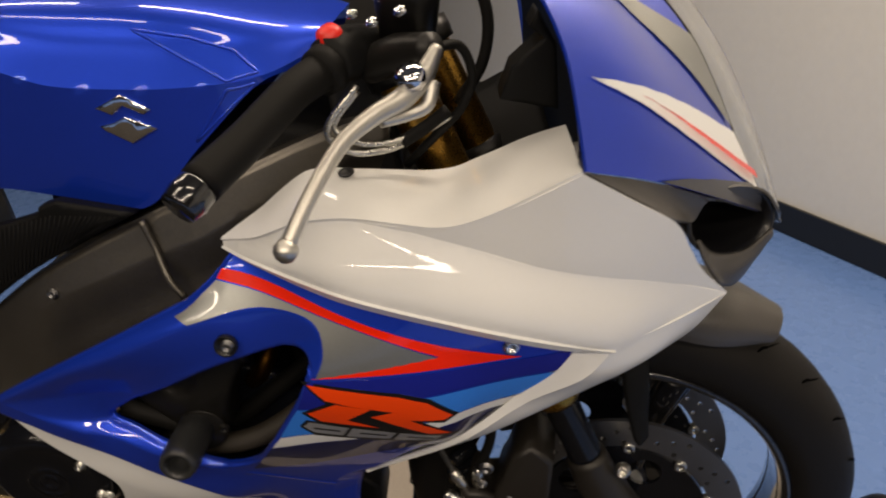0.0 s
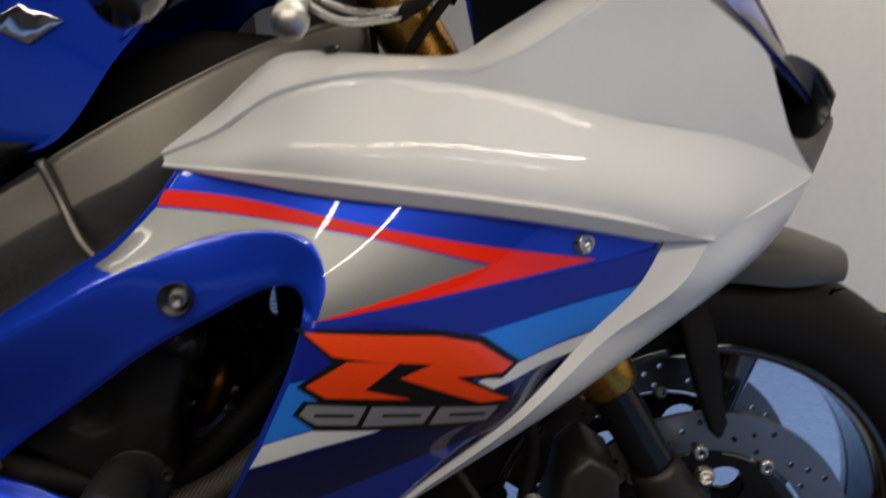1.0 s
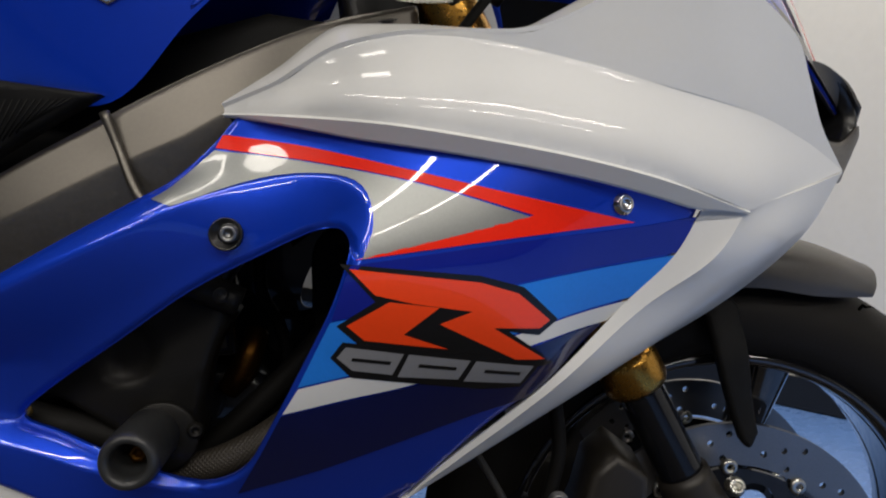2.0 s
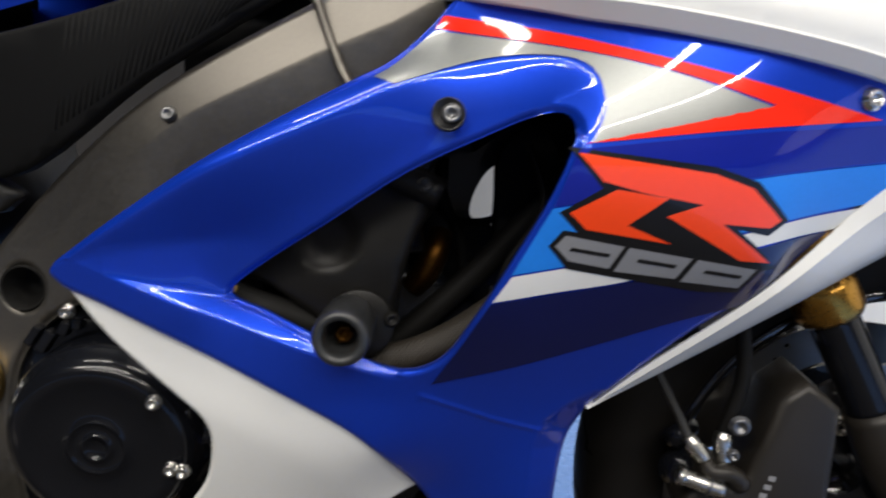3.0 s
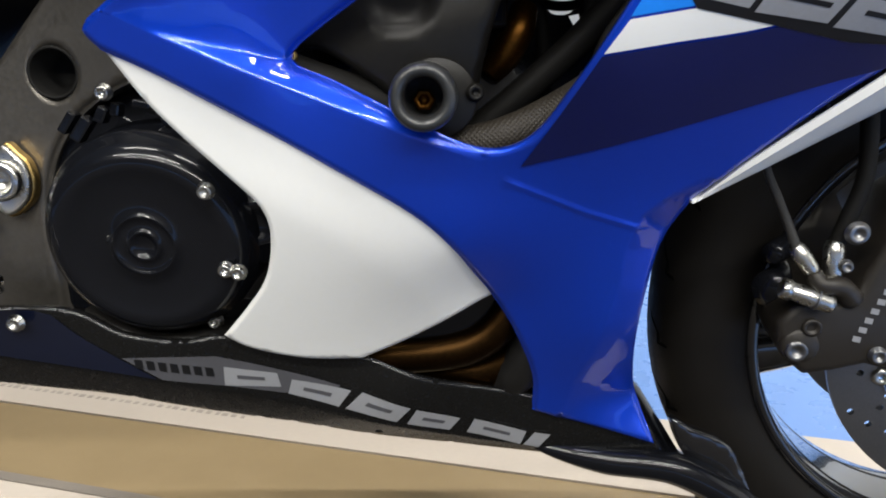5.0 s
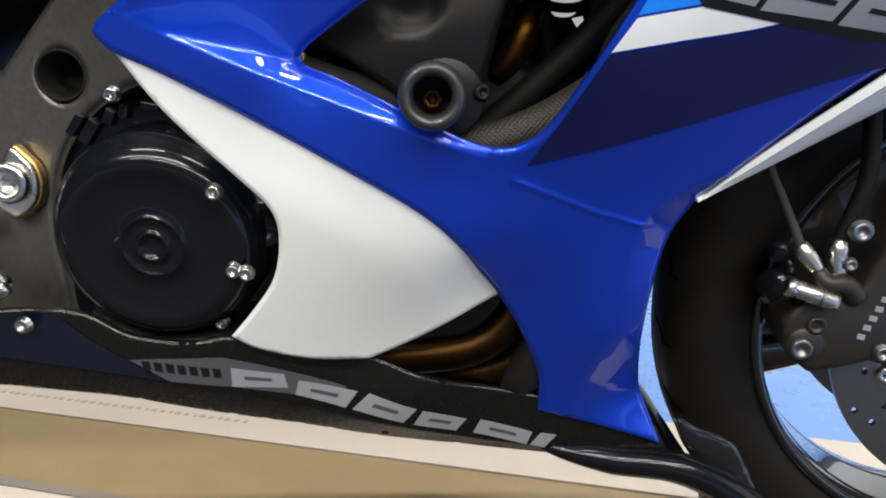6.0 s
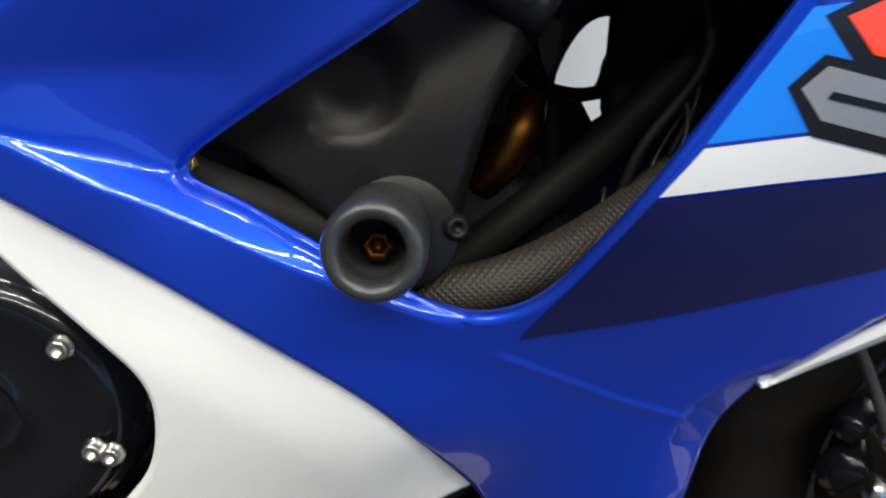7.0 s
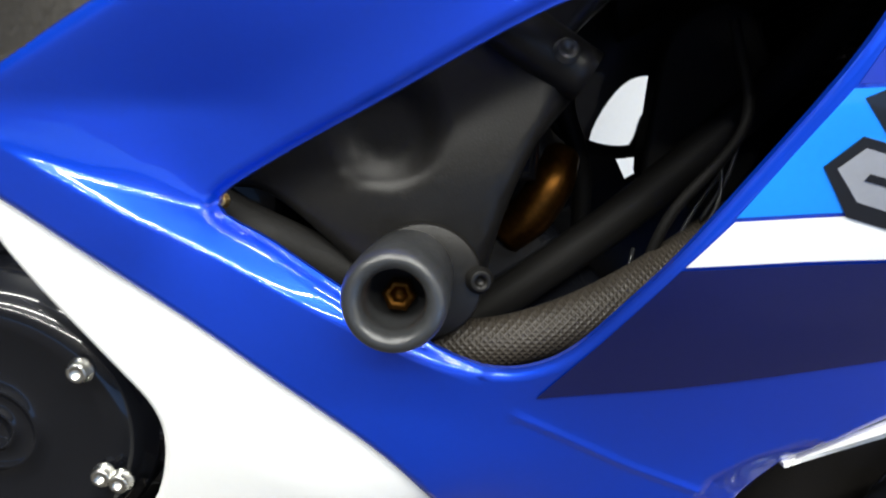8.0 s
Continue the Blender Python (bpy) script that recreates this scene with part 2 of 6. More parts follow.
def panel(loop, depth, off=0.0, thick=0.004, step=0.009, rim=0.004, holes=(), lines=(), exact=False):
    """A shell that follows depth inside an (x, z) loop, with holes, rolled edges of radius rim and a back."""

    loops = [np.array([(p[0], p[1]) for p in h], float) for h in (loop, *holes)]
    even = []
    for lp in loops:
        fine = []
        for a, b in zip(lp, np.roll(lp, -1, 0)):
            k = max(1, int(np.linalg.norm(b - a) / max(step, 0.003) + 0.5)) if rim > 0 else 1
            fine += [a + (b - a) * i / k for i in range(k)]
        even.append(np.array(fine))
    loops = even
    pts, edges, base = [], [], 0
    for lp in loops:
        pts.append(lp)
        edges += [(base + i, base + (i + 1) % len(lp)) for i in range(len(lp))]
        base += len(lp)
    lo, hi = loops[0].min(0), loops[0].max(0)
    gx, gz = np.meshgrid(np.arange(lo[0], hi[0], step), np.arange(lo[1], hi[1], step))
    gx[1::2] += step / 2
    grid = np.c_[gx.ravel(), gz.ravel()]
    rings = []
    if rim > 0:
        for lp in loops:
            tang = np.roll(lp, -1, 0) - np.roll(lp, 1, 0)
            nor = np.c_[-tang[:, 1], tang[:, 0]] / (np.linalg.norm(tang, axis=1)[:, None] + 1e-9)
            for k in (0.3, 1.0):
                for sign in (1, -1):
                    rings.append((lp + sign * nor * rim * k, rim * k))
    if rim > 0:
        # Rings of points round the sharp corners that a panel's edge runs about.
        for lp in loops:
            a, b = lp - np.roll(lp, 1, 0), np.roll(lp, -1, 0) - lp
            turn = np.abs(np.arctan2(a[:, 0] * b[:, 1] - a[:, 1] * b[:, 0], (a * b).sum(1)))
            for p in lp[turn > 0.4]:
                for k in (0.3, 0.65, 1.0):
                    ang = np.arange(12) * math.pi / 6
                    rings.append((p + rim * k * np.c_[np.cos(ang), np.sin(ang)], rim * k))
    keep = np.ones(len(grid), bool)
    for line in lines:
        ln = np.array(line, float)
        for a, b in zip(ln[:-1], ln[1:]):
            t = np.clip(((grid - a) @ (b - a)) / max((b - a) @ (b - a), 1e-12), 0, 1)
            keep &= np.linalg.norm(grid - a - t[:, None] * (b - a), axis=1) > 0.0085
        s = np.r_[0, np.cumsum(np.linalg.norm(np.diff(ln, axis=0), axis=1))]
        k = np.arange(0, s[-1], 0.003)
        mid = np.c_[np.interp(k, s, ln[:, 0]), np.interp(k, s, ln[:, 1])]
        tang = np.gradient(mid, axis=0)
        nor = np.c_[-tang[:, 1], tang[:, 0]] / (np.linalg.norm(tang, axis=1)[:, None] + 1e-9)
        rings += [(mid + nor * o, 0.003) for o in (-0.0068, -0.0045, -0.0025, -0.001, 0.0, 0.001, 0.0025, 0.0045, 0.0068)]
    cand = [(grid[keep], max(step * 0.45, rim * 1.3))] + rings
    for q, least in cand:
        ok = inside(q, loops[0])
        for h in loops[1:]:
            ok &= ~inside(q, h)
        q = q[ok]
        if len(q):
            pts.append(q[edge_distance(q, loops) > least * 0.86])
    allp = np.concatenate(pts)
    verts, _, tris, *_ = delaunay_2d_cdt([Vector(v) for v in allp], edges, [], 0, 1e-6)
    vv = np.array([tuple(v) for v in verts])
    cen = np.array([vv[list(t)].mean(0) for t in tris])
    ok = inside(cen, loops[0])
    for h in loops[1:]:
        ok &= ~inside(cen, h)
    y = depth(vv) + off
    if rim > 0:
        d = np.clip(edge_distance(vv, loops), 0, rim)
        y = y + rim - np.sqrt(np.maximum(rim ** 2 - (rim - d) ** 2, 0))
    bm = bmesh.new()
    layer = bm.verts.layers.float_vector.new("true_normal") if exact else None
    front = [bm.verts.new((a[0], b, a[1])) for a, b in zip(vv, y)]
    if exact:
        # Shading normals from the depth itself, so that creases run smoothly across the triangles.
        def full(q):
            out = depth(q)
            if rim > 0:
                e = np.clip(edge_distance(q, loops), 0, rim)
                out = out + rim - np.sqrt(np.maximum(rim ** 2 - (rim - e) ** 2, 0))
            return out

        h = 0.0005
        gx = (full(vv + [h, 0]) - full(vv - [h, 0])) / (2 * h)
        gz = (full(vv + [0, h]) - full(vv - [0, h])) / (2 * h)
        for v, a, b in zip(front, gx, gz):
            v[layer] = Vector((a, -1, b)).normalized()
    faces = []
    for t, good in zip(tris, ok):
        if good:
            i, j, k = t
            ccw = (vv[j][0] - vv[i][0]) * (vv[k][1] - vv[i][1]) - (vv[j][1] - vv[i][1]) * (vv[k][0] - vv[i][0]) > 0
            faces.append((i, j, k) if ccw else (i, k, j))
    count = {}
    for f in faces:
        try:
            bm.faces.new([front[i] for i in f])
        except ValueError:
            continue
        for a, b in ((f[0], f[1]), (f[1], f[2]), (f[2], f[0])):
            count[(a, b)] = 1
    if thick > 0:
        extra = rim
        back = [bm.verts.new((a[0], b + thick, a[1])) for a, b in zip(vv, np.maximum(y, depth(vv) + off + extra))]
        for f in faces:
            try:
                bm.faces.new([back[i] for i in reversed(f)])
            except ValueError:
                pass
        side, side_back = {}, {}
        for (a, b) in count:
            if (b, a) not in count:
                for i in (a, b):
                    if i not in side:
                        side[i] = bm.verts.new(front[i].co)
                        side_back[i] = bm.verts.new(back[i].co)
                bm.faces.new((side[b], side[a], side_back[a], side_back[b]))
    loose = [v for v in bm.verts if not v.link_faces]
    bmesh.ops.delete(bm, geom=loose, context="VERTS")
    return bm


def loft(rails, nu=40, nv=6, closed=False, bm=None):
    """A smooth surface through rails, each a list of points along it."""
    rows = []
    for r in rails:
        c = curve(r, 16)
        rows.append([c[round(i * (len(c) - 1) / nu)] for i in range(nu + 1)])
    cols = [curve([row[i] for row in rows], nv, closed) for i in range(nu + 1)]
    bm = bm or bmesh.new()
    grid = [[bm.verts.new(p) for p in col] for col in cols]
    m = len(cols[0])
    for i in range(nu):
        for j in range(m if closed else m - 1):
            bm.faces.new((grid[i][j], grid[i + 1][j], grid[i + 1][(j + 1) % m], grid[i][(j + 1) % m]))
    return bm


def thicken(bm, t):
    """Gives an open surface a back, t behind it."""
    bm.normal_update()
    bmesh.ops.solidify(bm, geom=bm.faces[:], thickness=t)
    return bm


def mirrored(bm):
    """Adds the mirror image on the other side of y = 0."""
    geo = bmesh.ops.duplicate(bm, geom=bm.verts[:] + bm.edges[:] + bm.faces[:])["geom"]
    for v in geo:
        if isinstance(v, bmesh.types.BMVert):
            v.co.y = -v.co.y
    bmesh.ops.reverse_faces(bm, faces=[f for f in geo if isinstance(f, bmesh.types.BMFace)])
    bmesh.ops.remove_doubles(bm, verts=bm.verts[:], dist=1e-5)
    return bm


def tube(pts, r, n=6, seg=14, caps=True, bm=None, closed=False):
    """A round bar along a smooth curve; r is one radius or one for each point."""
    c = curve(pts, n, closed)
    rs = [r] * len(pts) if isinstance(r, (int, float)) else list(r)
    bm = bm or bmesh.new()
    rings = []
    up = None
    for i, p in enumerate(c):
        if closed:
            d = c[(i + 1) % len(c)] - c[i - 1]
        else:
            d = c[min(i + 1, len(c) - 1)] - c[max(i - 1, 0)]
        d = d.normalized()
        if up is None:
            up = d.orthogonal().normalized()
        up = (up - d * up.dot(d)).normalized()
        side = d.cross(up)
        k = min(i / n, len(rs) - 1)
        a = int(k)
        rad = rs[a] + (rs[min(a + 1, len(rs) - 1)] - rs[a]) * (k - a)
        rings.append([bm.verts.new(p + (up * math.cos(2 * math.pi * j / seg) + side * math.sin(2 * math.pi * j / seg)) * rad)
                      for j in range(seg)])
    m = len(rings)
    for i in range(m if closed else m - 1):
        a, b = rings[i], rings[(i + 1) % m]
        for j in range(seg):
            bm.faces.new((a[j], a[(j + 1) % seg], b[(j + 1) % seg], b[j]))
    if caps and not closed:
        bm.faces.new(rings[0][::-1])
        bm.faces.new(rings[-1])
    return bm


def lathe(profile, at, axis=(0, -1, 0), seg=48, closed=False, bm=None):
    """Turns a profile of (radius, height along axis) round an axis through at."""
    turn = Vector(axis).normalized().to_track_quat("Z", "Y").to_matrix()
    bm = bm or bmesh.new()
    rings = []
    for r, h in profile:
        if r < 1e-6:
            rings.append([bm.verts.new(Vector(at) + turn @ Vector((0, 0, h)))] * seg)
        else:
            rings.append([bm.verts.new(Vector(at) + turn @ Vector((r * math.cos(2 * math.pi * j / seg),
                                                                   r * math.sin(2 * math.pi * j / seg), h)))
                          for j in range(seg)])
    pairs = list(zip(rings, rings[1:])) + ([(rings[-1], rings[0])] if closed else [])
    for a, b in pairs:
        for j in range(seg):
            q = []
            for v in (a[j], a[(j + 1) % seg], b[(j + 1) % seg], b[j]):
                if v not in q:
                    q.append(v)
            if len(q) > 2:
                bm.faces.new(q)
    bmesh.ops.recalc_face_normals(bm, faces=bm.faces[:])
    return bm


def prism(loop, y0, y1, bevel=0.003, bm=None):
    """A plate: the (x, z) loop from y0 to y1, with bevelled edges."""
    own = bmesh.new()
    a = [own.verts.new((p[0], y0, p[1])) for p in loop]
    b = [own.verts.new((p[0], y1, p[1])) for p in loop]
    k = len(loop)
    own.faces.new(a)
    own.faces.new(b[::-1])
    for i in range(k):
        own.faces.new((a[i], b[i], b[(i + 1) % k], a[(i + 1) % k]))
    bmesh.ops.recalc_face_normals(own, faces=own.faces[:])
    if bevel:
        ring = [e for e in own.edges if abs(e.verts[0].co.y - e.verts[1].co.y) < 1e-6]
        bmesh.ops.bevel(own, geom=ring, offset=bevel, segments=2, affect="EDGES", profile=0.6)
    return own


def block(x0, x1, y0, y1, z0, z1, bevel=0.004):
    bm = bmesh.new()
    bmesh.ops.create_cube(bm, size=1, matrix=Matrix.LocRotScale(
        ((x0 + x1) / 2, (y0 + y1) / 2, (z0 + z1) / 2), None, (x1 - x0, y1 - y0, z1 - z0)))
    if bevel:
        bmesh.ops.bevel(bm, geom=bm.edges[:], offset=bevel, segments=2, affect="EDGES", profile=0.6)
    return bm


def bolt(at, axis, r, h, name, mat, parent, label="", hexagon=True):
    """A flanged bolt head with a socket."""
    prof = [(r * 1.25, 0), (r * 1.25, h * 0.22), (r, h * 0.3), (r, h * 0.9), (r * 0.88, h), (r * 0.5, h), (r * 0.48, h * 0.45), (0, h * 0.4)]
    return part(name, lathe(prof, at, axis, 18 if not hexagon else 24), mat, parent, label)


def braid(m, pitch=0.0026):
    """Crossing diagonal strands as relief and tone on a hose material."""
    nt = m.node_tree
    b = nt.nodes["Principled BSDF"]
    co = nt.nodes["Texture Coordinate"]
    waves = []
    for turn in (50, -40):
        mp = nt.nodes.new("ShaderNodeMapping")
        mp.inputs["Rotation"].default_value = (0, radians(turn), 0)
        nt.links.new(co.outputs["Object"], mp.inputs["Vector"])
        w = nt.nodes.new("ShaderNodeTexWave")
        w.inputs["Scale"].default_value = 0.314 / pitch
        nt.links.new(mp.outputs["Vector"], w.inputs["Vector"])
        waves.append(w)
    top = nt.nodes.new("ShaderNodeMath")
    top.operation = "MAXIMUM"
    for i, w in enumerate(waves):
        nt.links.new(w.outputs["Fac"], top.inputs[i])
    bp = nt.nodes.new("ShaderNodeBump")
    bp.inputs["Strength"].default_value = 0.7
    bp.inputs["Distance"].default_value = 0.0008
    nt.links.new(top.outputs[0], bp.inputs["Height"])
    nt.links.new(bp.outputs["Normal"], b.inputs["Normal"])


braid(HOSE)
braid(BRAID, 0.0016)


# ---------------------------------------------------------------- room
def room():
    # The wall behind runs obliquely past the front of the machine.
    c, d = Vector((1.290, 1.300, 0)), Vector((0.165, -0.332, 0)).normalized()
    n = Vector((-d.y, d.x, 0))
    if n.x < 0:
        n = -n

    def slab(p, q, z0, z1, t, away):
        bm = bmesh.new()
        vs = [bm.verts.new((v.x + away.x * k, v.y + away.y * k, z)) for k in (0, t) for z in (z0, z1) for v in (p, q)]
        for f in ((0, 1, 3, 2), (4, 6, 7, 5), (0, 4, 5, 1), (2, 3, 7, 6), (0, 2, 6, 4), (1, 5, 7, 3)):
            bm.faces.new([vs[i] for i in f])
        bmesh.ops.recalc_face_normals(bm, faces=bm.faces[:])
        return bm

    a, b = c - d * 4.2, c + d * 5.6
    p3, p4 = b - n * 8.5, a - n * 8.5
    walls = [("wall_north", a, b, n), ("wall_east", b, p3, d), ("wall_south", p3, p4, -n), ("wall_west", p4, a, -d)]
    for name, p, q, away in walls:
        tagged(part(name, slab(p, q, FLOOR, CEILING_Z, 0.12, away), WALL if name == "wall_north" else DARKWALL, smooth=False),
               "cream painted plaster wall of the showroom" if name == "wall_north" else "dark taupe painted wall of the showroom", "wall", kind="structure")
        s = slab(p, q, FLOOR + 0.004, FLOOR + 0.105, 0.012, -away)
        tagged(part("baseboard", s, SKIRT, smooth=False), "black vinyl skirting along the wall foot", "baseboard", kind="structure")
    poly = [a, b, p3, p4]

    def sheet(points, z0, z1):
        bm = bmesh.new()
        lo = [bm.verts.new((p.x, p.y, z0)) for p in points]
        hi = [bm.verts.new((p.x, p.y, z1)) for p in points]
        bm.faces.new(lo[::-1]), bm.faces.new(hi)
        k = len(points)
        for i in range(k):
            bm.faces.new((lo[i], lo[(i + 1) % k], hi[(i + 1) % k], hi[i]))
        bmesh.ops.recalc_face_normals(bm, faces=bm.faces[:])
        return bm

    tagged(part("floor", sheet(poly, FLOOR - 0.15, FLOOR), BLUEFLOOR, smooth=False), "blue painted workshop floor with a satin sheen", "floor", kind="structure")
    tagged(part("ceiling", sheet(poly, CEILING_Z, CEILING_Z + 0.1), CEILING, smooth=False), "plain grey painted ceiling", "ceiling", kind="structure")
    # Strips laid on the floor beside the machine, parallel to one another.
    o, e = Vector((-0.188, 0.300, 0)), Vector((-0.9713, 0.238, 0)).normalized()
    f = Vector((-e.y, e.x, 0))

    def strip(name, k0, k1, z, mat, label, cat, s0=-0.85):
        p = [o + e * s + f * k for s, k in ((s0, k0), (2.6, k0), (2.6, k1), (s0, k1))]
        return tagged(part(name, sheet(p, FLOOR + 0.0005, FLOOR + z), mat, smooth=False), label, cat, kind="structure")

    cream = strip("trim_1", -0.11, 0.099, 0.009, CREAM, "cream edging strip with faint lettering on the floor", "floor strip")
    strip("floor_mat", 0.0995, 0.273, 0.006, TANFLOOR, "tan vinyl floor panel beside the stand", "floor panel")
    strip("trim_2", 0.2735, 0.289, 0.010, GREYTRIM, "dark grey edging strip on the floor", "floor strip")
    strip("trim_3", 0.2895, 0.350, 0.008, CREAM, "cream strip beyond the dark edging", "floor strip")
    # Added panel, out of view: its dark colour cuts bounce and floor reflections.
    strip("trim_4", 0.3505, 3.2, 0.006, DARKFLOOR, "added dark floor panel, out of view, that keeps reflections dark", "floor panel")
    # Worn lettering on the cream strip, kept as bars.
    for i in range(34):
        s = 0.38 + i * 0.0145
        w = 0.006 + 0.002 * ((i * 7) % 3)
        p = [o + e * (s + u) + f * k for u, k in ((0, 0.046), (w, 0.046), (w, 0.054), (0, 0.054))]
        part("letter_bar", sheet(p, FLOOR + 0.009, FLOOR + 0.0094), WORNINK, cream, smooth=False)


room()


def ceiling_light(x, y):
    thing = empty("ceiling_light")
    thing.location = (x, y, CEILING_Z)
    body = block(-0.63, 0.63, -0.08, 0.08, -0.065, -0.001, 0.006)
    part("housing", body, CEILING, thing, smooth=False)
    part("tube", tube([(-0.6, 0.0, -0.068), (0, 0, -0.068), (0.6, 0, -0.068)], 0.006, 2, 10), TUBEGLOW, thing)
    return tagged(thing, "white batten ceiling light with a lit fluorescent tube", "ceiling light", "ceiling lights")


TUBEGLOW = glow("lit_tube", (1.0, 0.95, 0.87), 6.0)
# This also hangs a fitting at the tube added for the wall.
for x, y, watts in TUBES:
    ceiling_light(x, y)

# ---------------------------------------------------------------- motorcycle
bike = empty("motorcycle")
tagged(bike, "blue and white sport motorcycle with red stripes in a wheel stand", "motorcycle")

# Depth of the blue side fairing over (x, z).
BASE = spread([
    (-0.228, -0.252, 0.659), (-0.368, -0.246, 0.600), (-0.184, -0.225, 0.709), (-0.083, -0.102, 0.180),
    (-0.175, -0.104, 0.236), (-0.126, -0.176, 0.385), (-0.128, -0.150, 0.300), (-0.083, -0.186, 0.416), (-0.015, -0.222, 0.485), (0.043, -0.240, 0.538),
    (0.115, -0.255, 0.604), (0.070, -0.272, 0.645), (-0.119, -0.284, 0.610), (0.134, -0.260, 0.637),
    (-0.201, -0.264, 0.635), (-0.172, -0.254, 0.509), (-0.364, -0.212, 0.507), (-0.137, -0.267, 0.549),
    (0.017, -0.261, 0.537), (-0.211, -0.201, 0.432), (-0.223, -0.140, 0.328), (-0.488, -0.208, 0.525),
    (-0.435, -0.145, 0.293), (-0.400, -0.210, 0.472), (-0.340, -0.209, 0.4395), (-0.308, -0.207, 0.4205), (-0.280, -0.203, 0.4025), (-0.256, -0.190, 0.377), (-0.385, -0.221, 0.498),
    (-0.320, -0.220, 0.4745), (-0.010, -0.275, 0.690)], 3e-4)
CREASE = [(p[0], p[1]) for p in curve([(-0.500, 0.520), (-0.443, 0.552), (-0.373, 0.591), (-0.328, 0.612), (-0.273, 0.637), (-0.235, 0.655),
                                       (-0.178, 0.672), (-0.132, 0.673), (-0.109, 0.661), (-0.103, 0.642), (-0.111, 0.612)], 4)]
WEDGE = [(-0.447, 0.522), (-0.410, 0.5066), (-0.380, 0.4947), (-0.350, 0.4833), (-0.320, 0.4722), (-0.285, 0.4590), (-0.235, 0.4415)]
WEDGE_TOP = [(-0.447, 0.522), (-0.405, 0.514), (-0.360, 0.505)]


def beside(q, line):
    """Distance of points from a polyline, positive on the side to the right of its direction."""
    best, sign = np.full(len(q), 9.0), np.ones(len(q))
    line = np.array(line, float)
    for a, b in zip(line[:-1], line[1:]):
        ab = b - a
        t = np.clip(((q - a) @ ab) / (ab @ ab), 0, 1)
        r = q - a - t[:, None] * ab
        d = np.linalg.norm(r, axis=1)
        c = ab[1] * (q[:, 0] - a[0]) - ab[0] * (q[:, 1] - a[1])
        near = d < best
        best, sign = np.where(near, d, best), np.where(near, np.sign(c), sign)
    return best * sign


def bend(d, slope, most, soft=0.003):
    d = np.maximum(d, 0)
    rise = slope * (np.sqrt(d * d + soft * soft) - soft)
    return rise if most > 1 else softmin(rise, most, most * 0.3)


def ease(t):
    t = np.clip(t, 0, 1)
    return t * t * (3 - 2 * t)


def softmin(a, b, k):
    h = np.clip(0.5 + 0.5 * (b - a) / k, 0, 1)
    return b + (a - b) * h - k * h * (1 - h)


WEDGE_LINE = [(-0.530, 0.559)] + WEDGE
SCOOP = CREASE + [(-0.125, 0.630), (-0.250, 0.520)] + WEDGE_LINE[::-1]
HEEL = [(-0.080, 0.437), (-0.107, 0.4185), (-0.124, 0.4025), (-0.1305, 0.3755), (-0.131, 0.342), (-0.1355, 0.312), (-0.143, 0.276), (-0.153, 0.245), (-0.157, 0.210)]

FOLD = [(-0.2150, 0.4262), (-0.1610, 0.4040), (-0.1235, 0.3925)]


def SKIN(q):
    """The fairing's depth with its creases folded in."""
    q = np.asarray(q, float).reshape(-1, 2)
    y = BASE(q)
    d = np.abs(beside(q, CREASE))
    # The hollow between the crease and the wedge line: a lower facet that ends along WEDGE_TOP, then a shallow slope.
    low = np.maximum(-beside(q, WEDGE_LINE), 0)
    wide = np.interp(q[:, 0], [-0.447, -0.360, -0.250], [0.0, 0.0150, 0.0340])
    facet = bend(low, 0.78, 9.0, 0.0018) - bend(low - wide, 0.68, 9.0, 0.003)
    fade = np.where(q[:, 1] < 0.5, ease((-0.222 - q[:, 0]) / 0.045), 1.0)
    y = y + np.where(inside(q, np.array(SCOOP)), softmin(bend(d, 0.42, 0.020), facet, 0.002) * fade, 0)
    # The rounded top edge of the arm.
    y = y + np.where(beside(q, CREASE) < 0, bend(d, 0.8, 0.012, 0.006) * np.clip((-0.20 - q[:, 0]) / 0.05, 0, 1), 0)
    # The front edge turns in towards the wheel.
    heel = beside(q, HEEL)
    y = y + np.where((heel < 0) & (q[:, 0] > -0.16) & (q[:, 1] < 0.43), bend(-heel, 0.52, 0.05, 0.003) * np.clip((0.434 - q[:, 1]) / 0.02, 0, 1) * ease((q[:, 1] - 0.170) / 0.060), 0)
    # A sharp fold runs from the vent's lower corner to the front edge.
    ridge = np.abs(beside(q, FOLD))
    y = y - 0.0011 * np.exp(-(ridge / 0.0022) ** 2)
    return y


OPENING = curve([(-0.3605, 0.5065), (-0.339, 0.527), (-0.285, 0.561), (-0.228, 0.597), (-0.176, 0.621), (-0.144, 0.634),
                 (-0.126, 0.636), (-0.119, 0.627), (-0.122, 0.612), (-0.135, 0.580), (-0.162, 0.530), (-0.185, 0.489),
                 (-0.198, 0.4675), (-0.2115, 0.4555), (-0.230, 0.4510), (-0.256, 0.4572), (-0.298, 0.4772), (-0.332, 0.4932)], 4, True)
OPENING = [(p.x, p.y) for p in [Vector((q[0], q[1])) for q in OPENING]]


def flat(loop):
    return [(p[0], p[1]) for p in loop]


